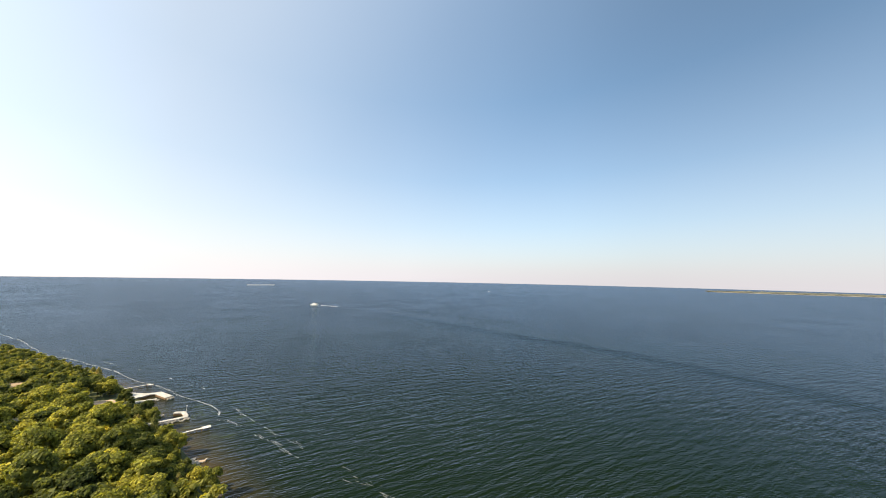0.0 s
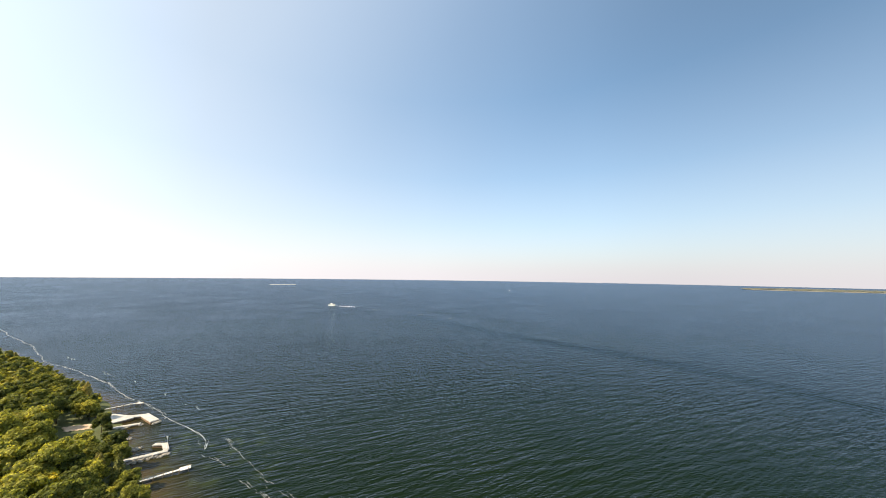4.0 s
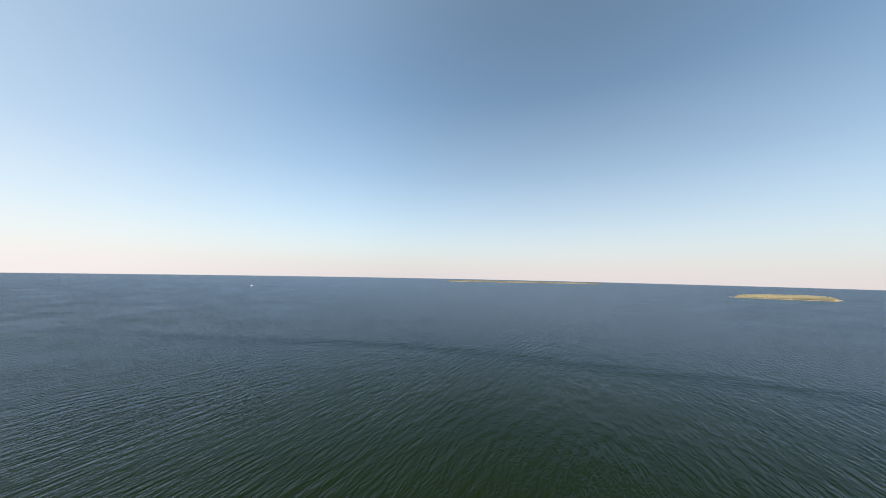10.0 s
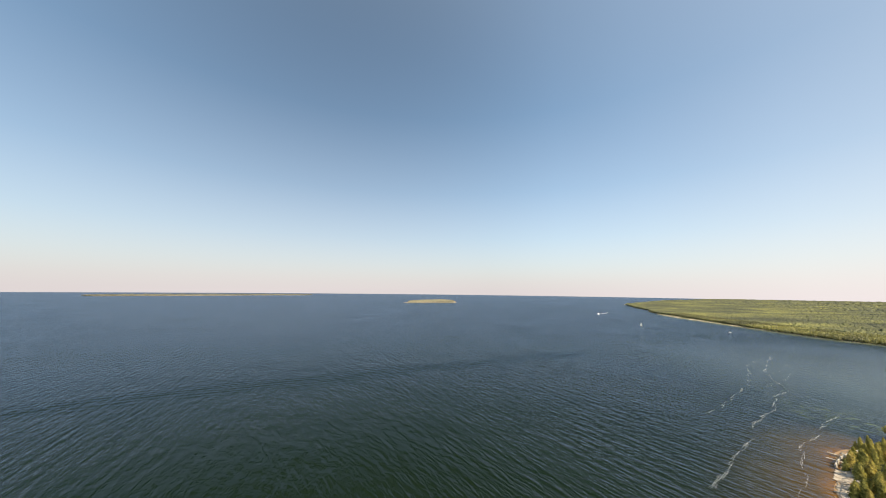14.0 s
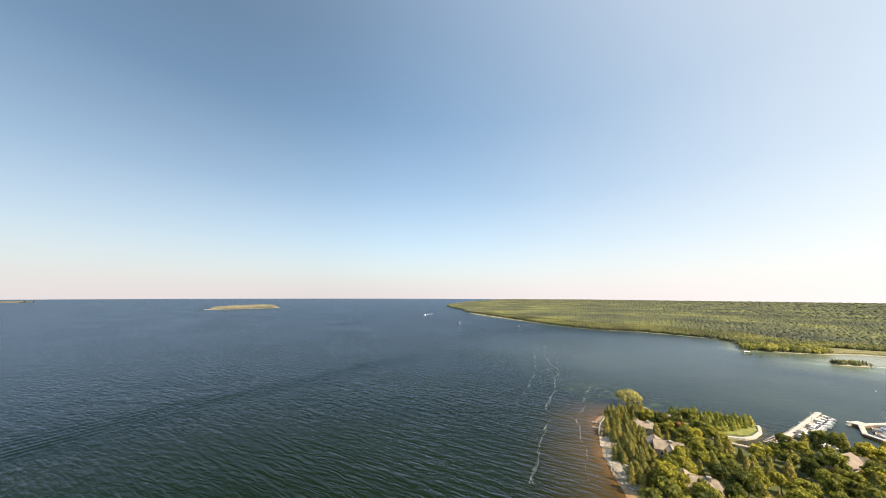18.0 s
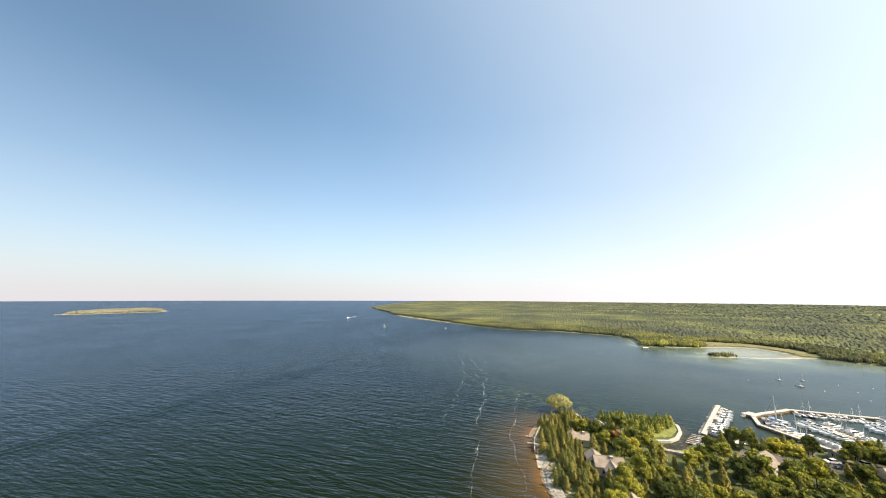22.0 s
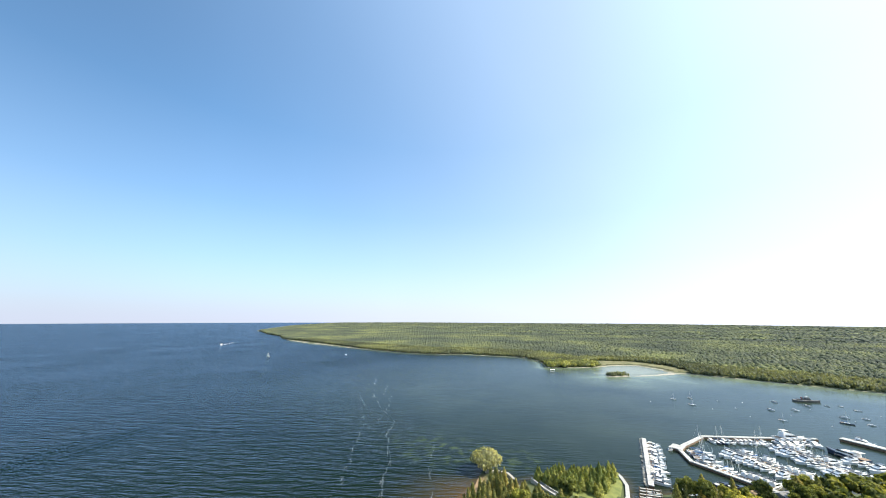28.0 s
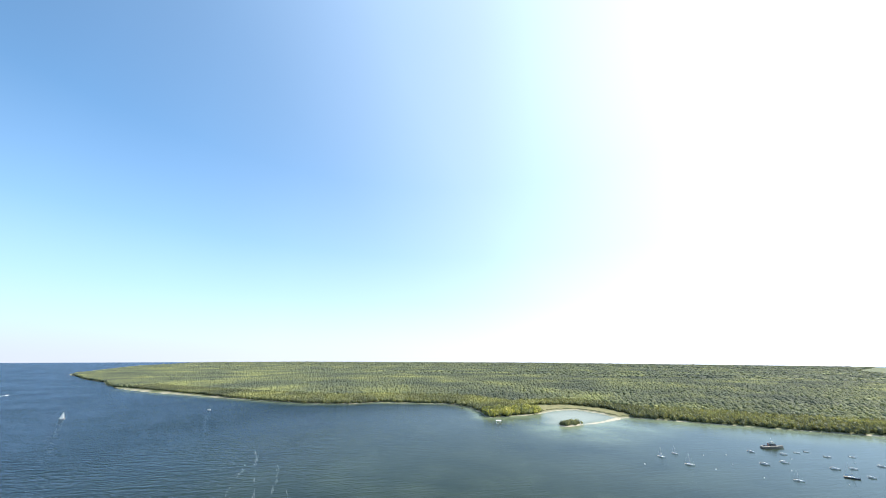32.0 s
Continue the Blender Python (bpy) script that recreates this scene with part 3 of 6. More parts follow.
def ico(level):
    bm = bmesh.new()
    bmesh.ops.create_icosphere(bm, subdivisions=level, radius=1.0)
    v = np.array([p.co[:] for p in bm.verts])
    f = np.array([[q.index for q in t.verts] for t in bm.faces])
    bm.free()
    return v, f


ICO1, ICO2 = ico(1), ico(2)


def leaf_cards(centres, normals, size, droop=0.0):
    """A folded leaf clump at every centre."""
    n = len(centres)
    nrm = normals + rng.normal(0, 0.42, (n, 3))
    nrm /= np.linalg.norm(nrm, axis=1)[:, None]
    ref = rng.normal(0, 1, (n, 3))
    ref[:, 2] -= droop * 3
    u = np.cross(nrm, ref)
    u /= np.linalg.norm(u, axis=1)[:, None] + 1e-9
    w = np.cross(nrm, u)
    s = size * rng.uniform(0.6, 1.35, (n, 1))
    c = centres
    v = np.stack([c + u * s * 0.6, c + w * s - nrm * s * 0.3, c - u * s * 0.6, c - w * s * (1 + droop) - nrm * s * 0.3], 1).reshape(-1, 3)
    b = (np.arange(n) * 4)[:, None, None]
    t = (b + np.array([[0, 1, 2], [2, 3, 0]])[None]).reshape(-1, 3)
    return v, t


def lump_crown(lobes, size, cards, core=0.78, droop=0.0):
    """A crown of leaf clumps over lobes (x, y, z, rx, rz) with a solid dark heart."""
    vs, ts, n = [], [], 0
    for x, y, z, rx, rz in lobes:
        v, f = ICO1
        v = v * (1 + rng.normal(0, 0.12, (len(v), 1))) * np.array([rx, rx, rz]) * core + np.array([x, y, z])
        vs.append(v)
        ts.append(f + n)
        n += len(v)
        d = rng.normal(0, 1, (cards, 3))
        d[:, 2] = np.where(d[:, 2] < -0.4, -d[:, 2] * 0.7, d[:, 2])
        d /= np.linalg.norm(d, axis=1)[:, None]
        r = rng.uniform(0.78, 1.24, (cards, 1))
        c = d * r * np.array([rx, rx, rz]) + np.array([x, y, z])
        v, f = leaf_cards(c, d, size, droop)
        vs.append(v)
        ts.append(f + n)
        n += len(v)
    return np.concatenate(vs), np.concatenate(ts)


def broad_lobes(h, r):
    out = [(0, 0, h * 0.6, r * 0.66, h * 0.27)]
    for k in range(21):
        a = k * 2.4 + rng.uniform(-0.5, 0.5)
        up = rng.uniform(0.0, 1.0)
        z = h * (0.4 + 0.5 * up)
        q = r * math.sqrt(1 - up * up * 0.85) * rng.uniform(0.5, 0.85)
        s = r * rng.uniform(0.17, 0.4)
        out.append((math.cos(a) * q, math.sin(a) * q, z, s, s * rng.uniform(0.55, 0.9)))
    return out


def trunk_kit(h, r, limbs=4, lean=0.0):
    k = Kit()
    k.rod((0, 0, -0.6), (lean, 0, h * 0.6), r, r * 0.45, 7)
    for i in range(limbs):
        a = i * 2.1 + 0.5
        z = h * (0.3 + 0.08 * i)
        k.rod((lean * z / h, 0, z), (math.cos(a) * h * 0.2, math.sin(a) * h * 0.2, z + h * 0.22), r * 0.4, r * 0.12, 5)
    return k


def spire_cards(h, r, cards, size, base=0.06, power=0.8):
    """A pointed evergreen: clumps on a ragged cone."""
    z = h * (base + (1 - base) * rng.uniform(0, 1, cards) ** 1.15)
    k = np.clip(1 - (z / h - base) / (1 - base), 0.02, 1) ** power
    a = rng.uniform(0, 2 * np.pi, cards)
    tier = 0.86 + 0.2 * np.sin(z * 2.3 + a * 3.0) + 0.12 * np.sin(z * 5.1 - a * 2.0)
    q = r * k * tier * rng.uniform(0.66, 1.2, cards)
    c = np.stack([np.cos(a) * q, np.sin(a) * q, z], 1)
    n = np.stack([np.cos(a), np.sin(a), np.full(cards, 0.5)], 1)
    v, t = leaf_cards(c, n, size, 0.25)
    kit = Kit()
    rings = []
    for i in range(9):
        up = i / 8
        q = max(0.06, r * 0.8 * (1 - up) ** power)
        ph = rng.uniform(0, 6)
        rings.append([(math.cos(j * math.pi / 5 + ph) * q * rng.uniform(0.8, 1.15), math.sin(j * math.pi / 5 + ph) * q * rng.uniform(0.8, 1.15), h * (base + (0.97 - base) * up)) for j in range(10)])
        rings[-1].append(rings[-1][0])
    kit.loft(rings, cap=False)
    cv = np.array(kit.v)
    ct = np.array([(f[0], f[i], f[i + 1]) for f in kit.f for i in range(1, len(f) - 1)])
    return np.concatenate([cv, v]), np.concatenate([ct, t + len(cv)])


def tree_model(name, crown, trunk, leaf, label, category="tree"):
    base = thing(name, Matrix.Identity(4), label, category)
    part("trunk", trunk, BARK, base, "grey-brown bark", smooth=True)
    part("crown", triangles("crown", *crown, leaf), leaf, base)
    return base


BROAD, BACK_CROWNS = [], []
for i in range(6):
    h, r = 9.0 + 0.8 * (i % 3), 3.6 + 0.35 * (i % 4)
    lobes = broad_lobes(h, r)
    BACK_CROWNS.append(lump_crown(lobes[:15], 0.95, 19, core=0.72))
    BROAD.append(tree_model("broadleaf_tree", lump_crown(lobes, 0.38, 135), trunk_kit(h, 0.26), LEAF,
                            "broadleaf tree in full green and yellowish summer leaf"))
SPIRE = []
for i in range(4):
    h, r = 8.2 + 0.9 * i, 2.7 + 0.25 * (i % 3)
    SPIRE.append(tree_model("cedar_tree", spire_cards(h, r, 1300, 0.36, 0.03, 0.6), trunk_kit(h, 0.17, 0), CEDAR,
                            "narrow olive-brown white cedar growing close beside its neighbours"))
PINES = []
for i in range(3):
    h, r = 8.2 + 0.9 * i, 2.7 + 0.2 * i
    PINES.append(tree_model("pine_tree", spire_cards(h * 0.94, r * 1.08, 1150, 0.36, 0.16, 0.85), trunk_kit(h, 0.16, 0), PINE,
                            "grey-green pine with a bare lower trunk on the park lawn"))
wl = [(0, 0, 6.2, 4.2, 2.6)]
for k in range(9):
    a = k * 0.7
    wl.append((math.cos(a) * 3.9, math.sin(a) * 3.9, 4.6 + 0.7 * math.sin(k * 2.2), 2.3, 2.2))
WILLOW_TREE = tree_model("willow_tree", lump_crown(wl, 0.42, 330, droop=0.9), trunk_kit(7.5, 0.5), WILLOW,
                         "broad pale yellow-green willow at the tip of the point")

RUSSET_TREE = tree_model("maple_tree", lump_crown(broad_lobes(6.2, 2.5), 0.4, 110), trunk_kit(6.2, 0.2), RUSSET, "small russet maple among the green village trees")
GOLD_TREE = tree_model("golden_tree", lump_crown(broad_lobes(7.0, 2.4), 0.4, 110), trunk_kit(7.0, 0.2), GOLD, "bright golden-yellow tree standing among green ones")
# places kept free of trees: x, y, radius
CLEAR = []
USED = set()


def plant(models, x, y, scale, group, sink=0.1):
    i = int(rng.integers(len(models)))
    m = pose(x, y, ground_at(x, y) - sink, 0, 0, rng.uniform(0, 360))
    key = models[i].name
    if key in USED:
        ob = copy_thing(models[i], m)
    else:
        USED.add(key)
        ob = models[i]
        ob.matrix_world = m
    s = scale * rng.uniform(0.76, 1.28)
    ob.scale = (s, s, s * rng.uniform(0.84, 1.24))
    tagged(ob, group=group)
    return ob


def joined_trees(name, spots, arrays, leaf, label):
    """Trees that stand behind the rest, in one piece."""
    vs, ts, n = [], [], 0
    for i, (x, y, s) in enumerate(spots):
        v, t = arrays[i % len(arrays)]
        a = rng.uniform(0, 2 * np.pi)
        p = np.stack([v[:, 0] * math.cos(a) - v[:, 1] * math.sin(a), v[:, 0] * math.sin(a) + v[:, 1] * math.cos(a), v[:, 2]], 1) * s
        vs.append(p + np.array([x, y, ground_at(x, y) - 0.1]))
        ts.append(t + n)
        n += len(v)
    return tagged(new(name, triangles(name, np.concatenate(vs), np.concatenate(ts), leaf)), label, "trees", kind="stuff")


def scatter(poly, gap, seed, loose=0.36):
    """Jittered places inside an outline, some gap apart."""
    r = np.random.default_rng(seed)
    xs, ys = [p[0] for p in poly], [p[1] for p in poly]
    out = []
    row = 0
    y = min(ys)
    while y < max(ys):
        x = min(xs) + (row % 2) * gap / 2
        while x < max(xs):
            px, py = x + r.uniform(-loose, loose) * gap, y + r.uniform(-loose, loose) * gap
            out.append((px, py))
            x += gap
        y += gap * 0.87
        row += 1
    a = np.array(out)
    keep = signed_distance(a[:, 0], a[:, 1], poly) > 0
    keep &= land_inside(a[:, 0], a[:, 1]) > 1.2
    return a[keep]


def woods(name, pts, heights, radii, kinds, label, leaf=HAZED_WOODS):
    """Far trees in one piece: ragged lumps and spires."""
    vs, ts, n = [], [], 0
    rv, rf = ICO1
    shapes = []
    for k in range(5):
        v = rv * (1 + rng.normal(0, 0.2, (len(rv), 1)))
        v = v * np.array([1, 1, 0.62]) + np.array([0, 0, 0.5])
        shapes.append((v, rf))
    for k in range(3):
        ring = []
        for z, q, m in ((0.05, 0.9, 6), (0.4, 0.75, 6), (0.42, 0.5, 6), (0.75, 0.42, 6)):
            a = np.arange(m) * 2 * np.pi / m + rng.uniform(0, 1)
            rr = q * rng.uniform(0.75, 1.2, m)
            ring.append(np.stack([np.cos(a) * rr, np.sin(a) * rr, np.full(m, z) + rng.uniform(-0.05, 0.05, m)], 1))
        v = np.concatenate(ring + [np.array([[0, 0, 1.08]])])
        f = [(6 * k2 + i, 6 * k2 + (i + 1) % 6, 6 * k2 + 6 + i) for k2 in range(3) for i in range(6)]
        f += [(6 * k2 + (i + 1) % 6, 6 * k2 + 6 + (i + 1) % 6, 6 * k2 + 6 + i) for k2 in range(3) for i in range(6)]
        f += [(18 + i, 18 + (i + 1) % 6, 24) for i in range(6)]
        shapes.append((v, np.array(f)))
    for k in range(6):
        # trees of the shore's edge: a heart and loose leaf clumps
        tall = k > 3
        d = rng.normal(0, 1, (30, 3))
        d[:, 2] = np.abs(d[:, 2]) * 0.9 - 0.25
        d /= np.linalg.norm(d, axis=1)[:, None]
        if tall:
            zz = rng.uniform(0.08, 1.0, 30)
            d[:, :2] = d[:, :2] / np.linalg.norm(d[:, :2], axis=1)[:, None]
            c = np.stack([d[:, 0] * (1.05 - zz) * 0.95, d[:, 1] * (1.05 - zz) * 0.95, zz], 1)
        else:
            c = d * rng.uniform(0.75, 1.15, (30, 1)) * np.array([1, 1, 0.55]) + np.array([0, 0, 0.5])
        cv, cf = leaf_cards(c, d, 0.3)
        cv[:, 2] = (cv[:, 2] - 0.5) * 0.8 + 0.5
        core = rv * np.array([0.72, 0.72, 0.45]) * (1 + rng.normal(0, 0.1, (len(rv), 1))) + np.array([0, 0, 0.42])
        if tall:
            core = core * np.array([0.62, 0.62, 1.0])
        shapes.append((np.concatenate([core, cv]), np.concatenate([rf, cf + len(core)])))
    for s, (v, f) in enumerate(shapes):
        pick = np.where(kinds == s)[0]
        if not len(pick):
            continue
        a = rng.uniform(0, 2 * np.pi, len(pick))
        c, d = np.cos(a)[:, None], np.sin(a)[:, None]
        x = v[None, :, 0] * c - v[None, :, 1] * d
        y = v[None, :, 0] * d + v[None, :, 1] * c
        jit = 1 + rng.normal(0, 0.1, (len(pick), len(v)))
        p = np.stack([pts[pick, 0, None] + x * radii[pick, None] * jit, pts[pick, 1, None] + y * radii[pick, None] * jit,
                      pts[pick, 2, None] + v[None, :, 2] * heights[pick, None] * jit], -1).reshape(-1, 3)
        t = (f[None] + (np.arange(len(pick)) * len(v))[:, None, None]).reshape(-1, 3) + n
        vs.append(p)
        ts.append(t)
        n += len(p)
    me = triangles(name, np.concatenate(vs), np.concatenate(ts), leaf)
    me.polygons.foreach_set("use_smooth", [True] * len(me.polygons))
    return tagged(new(name, me), label, "forest", kind="stuff")


# open marsh and sand without trees: x, y, radius
BARE_GROUND = [(147, -505, 16), (130, -510, 24), (105, -512, 30), (82, -500, 26), (66, -478, 18), (120, -480, 20), (98, -440, 24), (78, -452, 12), (60, -462, 9)]


def far_woods(name, poly, gap, h, r, seed, label, spire=0.35, margin=2.0, fringe=0.0, leaf=None):
    a = scatter(poly, gap, seed, 0.85)
    d = land_inside(a[:, 0], a[:, 1])
    ok = d > margin
    for x, y, r2 in BARE_GROUND:
        ok &= np.hypot(a[:, 0] - x, a[:, 1] - y) > r2
    a, d = a[ok], d[ok]
    z = land_height(a[:, 0], a[:, 1], d)
    k = len(a)
    patch = wobble(a[:, 0], a[:, 1], 70, seed) * 0.5 + 0.5
    spires = rng.uniform(0, 1, k) < spire * (0.4 + 1.2 * patch)
    kinds = np.where(spires, 5 + rng.integers(0, 3, k), rng.integers(0, 5, k))
    edge = (d < fringe) & (a[:, 0] < 900)
    kinds = np.where(edge, np.where(spires, 12 + rng.integers(0, 2, k), 8 + rng.integers(0, 4, k)), kinds)
    hh = h * rng.uniform(0.75, 1.25, k) * np.where(spires, 1.1, 0.95)
    rr = r * rng.uniform(0.8, 1.25, k) * np.where(spires, 0.62, 1.0)
    pts = np.stack([a[:, 0], a[:, 1], z - 0.3], 1)
    if edge.any() and not edge.all():
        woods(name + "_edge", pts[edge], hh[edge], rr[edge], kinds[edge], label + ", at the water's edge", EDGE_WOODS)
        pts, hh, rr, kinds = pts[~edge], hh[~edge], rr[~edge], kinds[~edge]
    return woods(name, pts, hh, rr, kinds, label, leaf or (EDGE_WOODS if edge.all() else HAZED_WOODS))


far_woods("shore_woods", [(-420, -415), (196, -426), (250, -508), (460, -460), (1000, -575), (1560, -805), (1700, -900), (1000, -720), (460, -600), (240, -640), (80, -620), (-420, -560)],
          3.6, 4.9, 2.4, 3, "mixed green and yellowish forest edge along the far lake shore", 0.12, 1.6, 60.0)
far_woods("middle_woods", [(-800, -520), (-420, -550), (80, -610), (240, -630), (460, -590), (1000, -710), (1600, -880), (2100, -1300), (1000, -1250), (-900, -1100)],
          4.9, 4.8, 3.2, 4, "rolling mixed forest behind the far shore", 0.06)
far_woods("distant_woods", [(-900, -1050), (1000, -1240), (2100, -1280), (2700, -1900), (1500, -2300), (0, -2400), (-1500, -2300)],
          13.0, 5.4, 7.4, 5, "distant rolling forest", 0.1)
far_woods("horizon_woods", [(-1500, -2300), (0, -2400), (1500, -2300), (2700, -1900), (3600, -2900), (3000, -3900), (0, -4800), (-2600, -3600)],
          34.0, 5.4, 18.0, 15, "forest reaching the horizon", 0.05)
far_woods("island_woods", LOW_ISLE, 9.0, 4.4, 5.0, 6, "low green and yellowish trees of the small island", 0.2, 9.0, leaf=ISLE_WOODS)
far_woods("long_island_woods", WEST_ISLE, 20.0, 6.0, 12.0, 8, "woods of the long distant island, greyed by haze in their colour", 0.05, 20.0, leaf=GREY_WOODS)
far_woods("spur_trees", [(206, -428), (196, -426), (176, -436), (158, -449), (140, -468), (150, -486), (172, -474), (190, -462), (208, -452)], 3.6, 6.6, 3.2, 17, "rounded yellow-green trees crowding the low wooded spur", 0.05, 0.8, 80.0, SPUR_LEAF)
far_woods("islet_trees", ISLET, 1.9, 3.7, 1.4, 11, "small dark trees crowded on the sandy islet", 0.4, 0.4, 50.0)
far_woods("west_shore_woods", [(-1600, 1150), (-700, 505), (-430, 300), (-430, 200), (-1500, 600)], 6.0, 7.0, 3.6, 9, "green woods along the near lake shore beyond the docks", 0.2)
far_woods("inland_woods", [(-430, 196), (-300, 110), (-150, 88), (-125, 40), (-90, -40), (-30, -120), (0, -190), (-150, -232), (-300, -290), (-700, -250), (-1100, 300), (-1400, 800)], 7.6, 8.0, 4.4, 10, "wooded village land behind the shore", 0.2)


# ---- houses, lawns, paths ----
LAWN_BITS = [[(129.7, -134.4), (124.8, -139.3), (117, -146.6), (108.2, -152.9), (101.9, -155.8), (99.9, -152.9), (99.1, -145.1), (100.4, -136.3), (105.3, -131.5), (114.1, -130), (121.9, -132.4)],
             [(-146.2, 142.2), (-139.4, 143.3), (-134.9, 140.9), (-134.1, 136.5), (-139, 135)],
             [(96.5, -126.1), (90.7, -125.6), (86.8, -134.4), (85.8, -142.2), (89.2, -143.2), (91.7, -134.4)]]


def sheet_on_ground(name, outline, lift, mat, label, category, cell=2.0):
    """A thin sheet that follows the ground inside an outline."""
    xs, ys = [p[0] for p in outline], [p[1] for p in outline]
    nx, ny = int((max(xs) - min(xs)) / cell) + 2, int((max(ys) - min(ys)) / cell) + 2
    gx2, gy2 = np.meshgrid(min(xs) - cell / 2 + np.arange(nx + 1) * cell, min(ys) - cell / 2 + np.arange(ny + 1) * cell, indexing="ij")
    d = signed_distance(gx2.ravel(), gy2.ravel(), outline).reshape(gx2.shape)
    h = land_height(gx2.ravel(), gy2.ravel(), land_inside(gx2.ravel(), gy2.ravel())).reshape(gx2.shape)
    k = Kit()
    idx = {}
    for i in range(nx):
        for j in range(ny):
            if d[i:i + 2, j:j + 2].min() > -cell * 0.45:
                f = []
                for a, b in ((i, j), (i + 1, j), (i + 1, j + 1), (i, j + 1)):
                    if (a, b) not in idx:
                        idx[(a, b)] = len(k.v)
                        k.v.append((gx2[a, b], gy2[a, b], max(h[a, b], 0.15) + lift))
                    f.append(idx[(a, b)])
                k.f.append(f)
                k.m.append(0)
    return tagged(new(name, k.mesh(name, mat, True)), label, category, kind="structure")


for o in LAWN_BITS:
    sheet_on_ground("lawn", o, 0.12, LAWN, "sunlit mown green lawn near the water", "lawn", 1.2)
sheet_on_ground("reed_marsh", [(142, -476), (126, -500), (100, -516), (74, -496), (60, -470), (40, -478), (70, -520), (110, -540), (150, -520), (165, -480)], 0.35, REED, "pale yellow-green reed marsh behind the lagoon", "marsh", 4.0)


def strip(points, width):
    """An outline round a line of some width."""
    left, right = [], []
    for i, (x, y) in enumerate(points):
        x0, y0 = points[max(i - 1, 0)]
        x1, y1 = points[min(i + 1, len(points) - 1)]
        d = math.hypot(x1 - x0, y1 - y0)
        nx, ny = -(y1 - y0) / d * width / 2, (x1 - x0) / d * width / 2
        left.append((x + nx, y + ny))
        right.append((x - nx, y - ny))
    return right + left[::-1]


def ribbon(points, width, z0, z1, mat, name, label, category, kind="structure", inset=0.06, draw=0.975):
    """A low wall or path along a line: top and both sides."""
    n = len(points)
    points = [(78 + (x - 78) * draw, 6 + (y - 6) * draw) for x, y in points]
    o, t = strip(points, width), strip(points, width - 2 * inset)
    k = Kit()
    k.v = [(x, y, z0) for x, y in o] + [(x, y, z1 - inset) for x, y in o] + [(x, y, z1) for x, y in t]
    m = 2 * n
    for base in (0, m):
        k.f += [[base + i, base + (i + 1) % m, base + m + (i + 1) % m, base + m + i] for i in range(m)]
    k.f += [[2 * m + i, 2 * m + i + 1, 2 * m + m - 2 - i, 2 * m + m - 1 - i] for i in range(n - 1)]
    k.m = [0] * len(k.f)
    ob = new(name, k.mesh(name, mat))
    return tagged(ob, label, category, kind=kind)


ribbon([(128.6, -133.4), (121.9, -128.2), (115.4, -124.8)], 0.7, -1.0, 2.05, CONCRETE, "park_wall", "pale concrete sea wall along the park lawn", "wall", draw=1.0)
ribbon([(127.4, -134.9), (120.8, -129.9), (114.4, -126.5)], 0.35, 0.0, 1.95, CONCRETE, "park_kerb", "thin white kerb beside the park walk", "kerb", draw=1.0)
ribbon([(127.9, -134.1), (121.3, -129.0), (114.9, -125.6)], 1.3, 0.0, 1.7, ASPHALT, "park_walk", "dark paved walk between pale kerbs", "path", draw=1.0)
ribbon([(101.6, -157.6), (100.4, -155.6), (98.2, -149.2), (97.6, -140.6), (99, -134.9), (102.8, -131.0), (105.4, -127.6)], 1.3, -1.0, 0.85, CONCRETE, "park_rim", "pale stone edge round the end of the park", "wall", draw=1.0)
ribbon([(109, -119.6), (104.9, -119.6), (101.3, -120.1), (97.5, -120.6), (93.7, -122.2), (88.9, -123.4), (86.5, -128), (85.5, -136)], 1.7, 0.5, 2.2, GRAVEL, "gravel_path", "pale gravel path beside the inlet", "path", draw=1.0)
ribbon([(143.6, -110), (142.1, -106.7), (139.8, -100.5), (137.1, -94.3), (134.0, -89.0), (130.9, -84.5)], 0.35, -0.5, 1.25, CONCRETE, "beach_wall", "low white retaining wall above the beach", "wall", draw=1.0)
sheet_on_ground("gravel_bank", [(130.2, -83.4), (126.4, -87.3), (121.2, -77.9), (124.0, -75.4)], 0.14, GRAVEL, "patch of pale gravel above the beach", "gravel", 0.45)
sheet_on_ground("gravel_bank", [(121.2, -73.2), (118.2, -76.0), (111.8, -69.2), (104.6, -62.2), (106, -60.4), (116.4, -67.6)], 0.14, GRAVEL, "patch of pale gravel above the beach", "gravel", 0.45)
sheet_on_ground("lawn", [(137, -97), (133, -98.5), (128.5, -91.5), (131.5, -88.5)], 0.13, LAWN, "small shaded lawn behind the beach wall", "lawn", 0.9)
sheet_on_ground("terrace", [(-157.5, 147.0), (-150.0, 151.6), (-145.3, 147.6), (-151.8, 143.6)], 0.16, TERRACE, "sunlit pinkish stone terrace above the shore lawn", "terrace", 0.7)
ribbon([(1556, 262), (1553, 250), (1560, 200), (1585, 120), (1605, 60), (1626, 18), (1700, 5)], 9.0, -1.0, 1.0, SAND, "island_beach", "pale stony beach round the small island", "beach", draw=1.0)
ribbon([(1970, 2290), (2200, 2085), (2500, 1895), (2850, 1695), (3100, 1448)], 16.0, -1.0, 2.0, SAND, "island_beach", "pale beach along the distant island", "beach", draw=1.0)
ribbon([(-1092, 1782), (-1064, 1808), (-1030, 1838), (-990, 1876)], 12.0, -2.0, 2.8, WAKE_FOAM, "stony_shoal", "low stony shoal white with surf far out on the lake", "shoal", inset=5.0, draw=1.0)
ribbon([(148, -134.5), (144.5, -137.2), (139.5, -137.6), (136, -134.5)], 1.2, -0.8, 1.3, ROCK, "point_wall", "pale stone bank at the tip of the point", "wall")


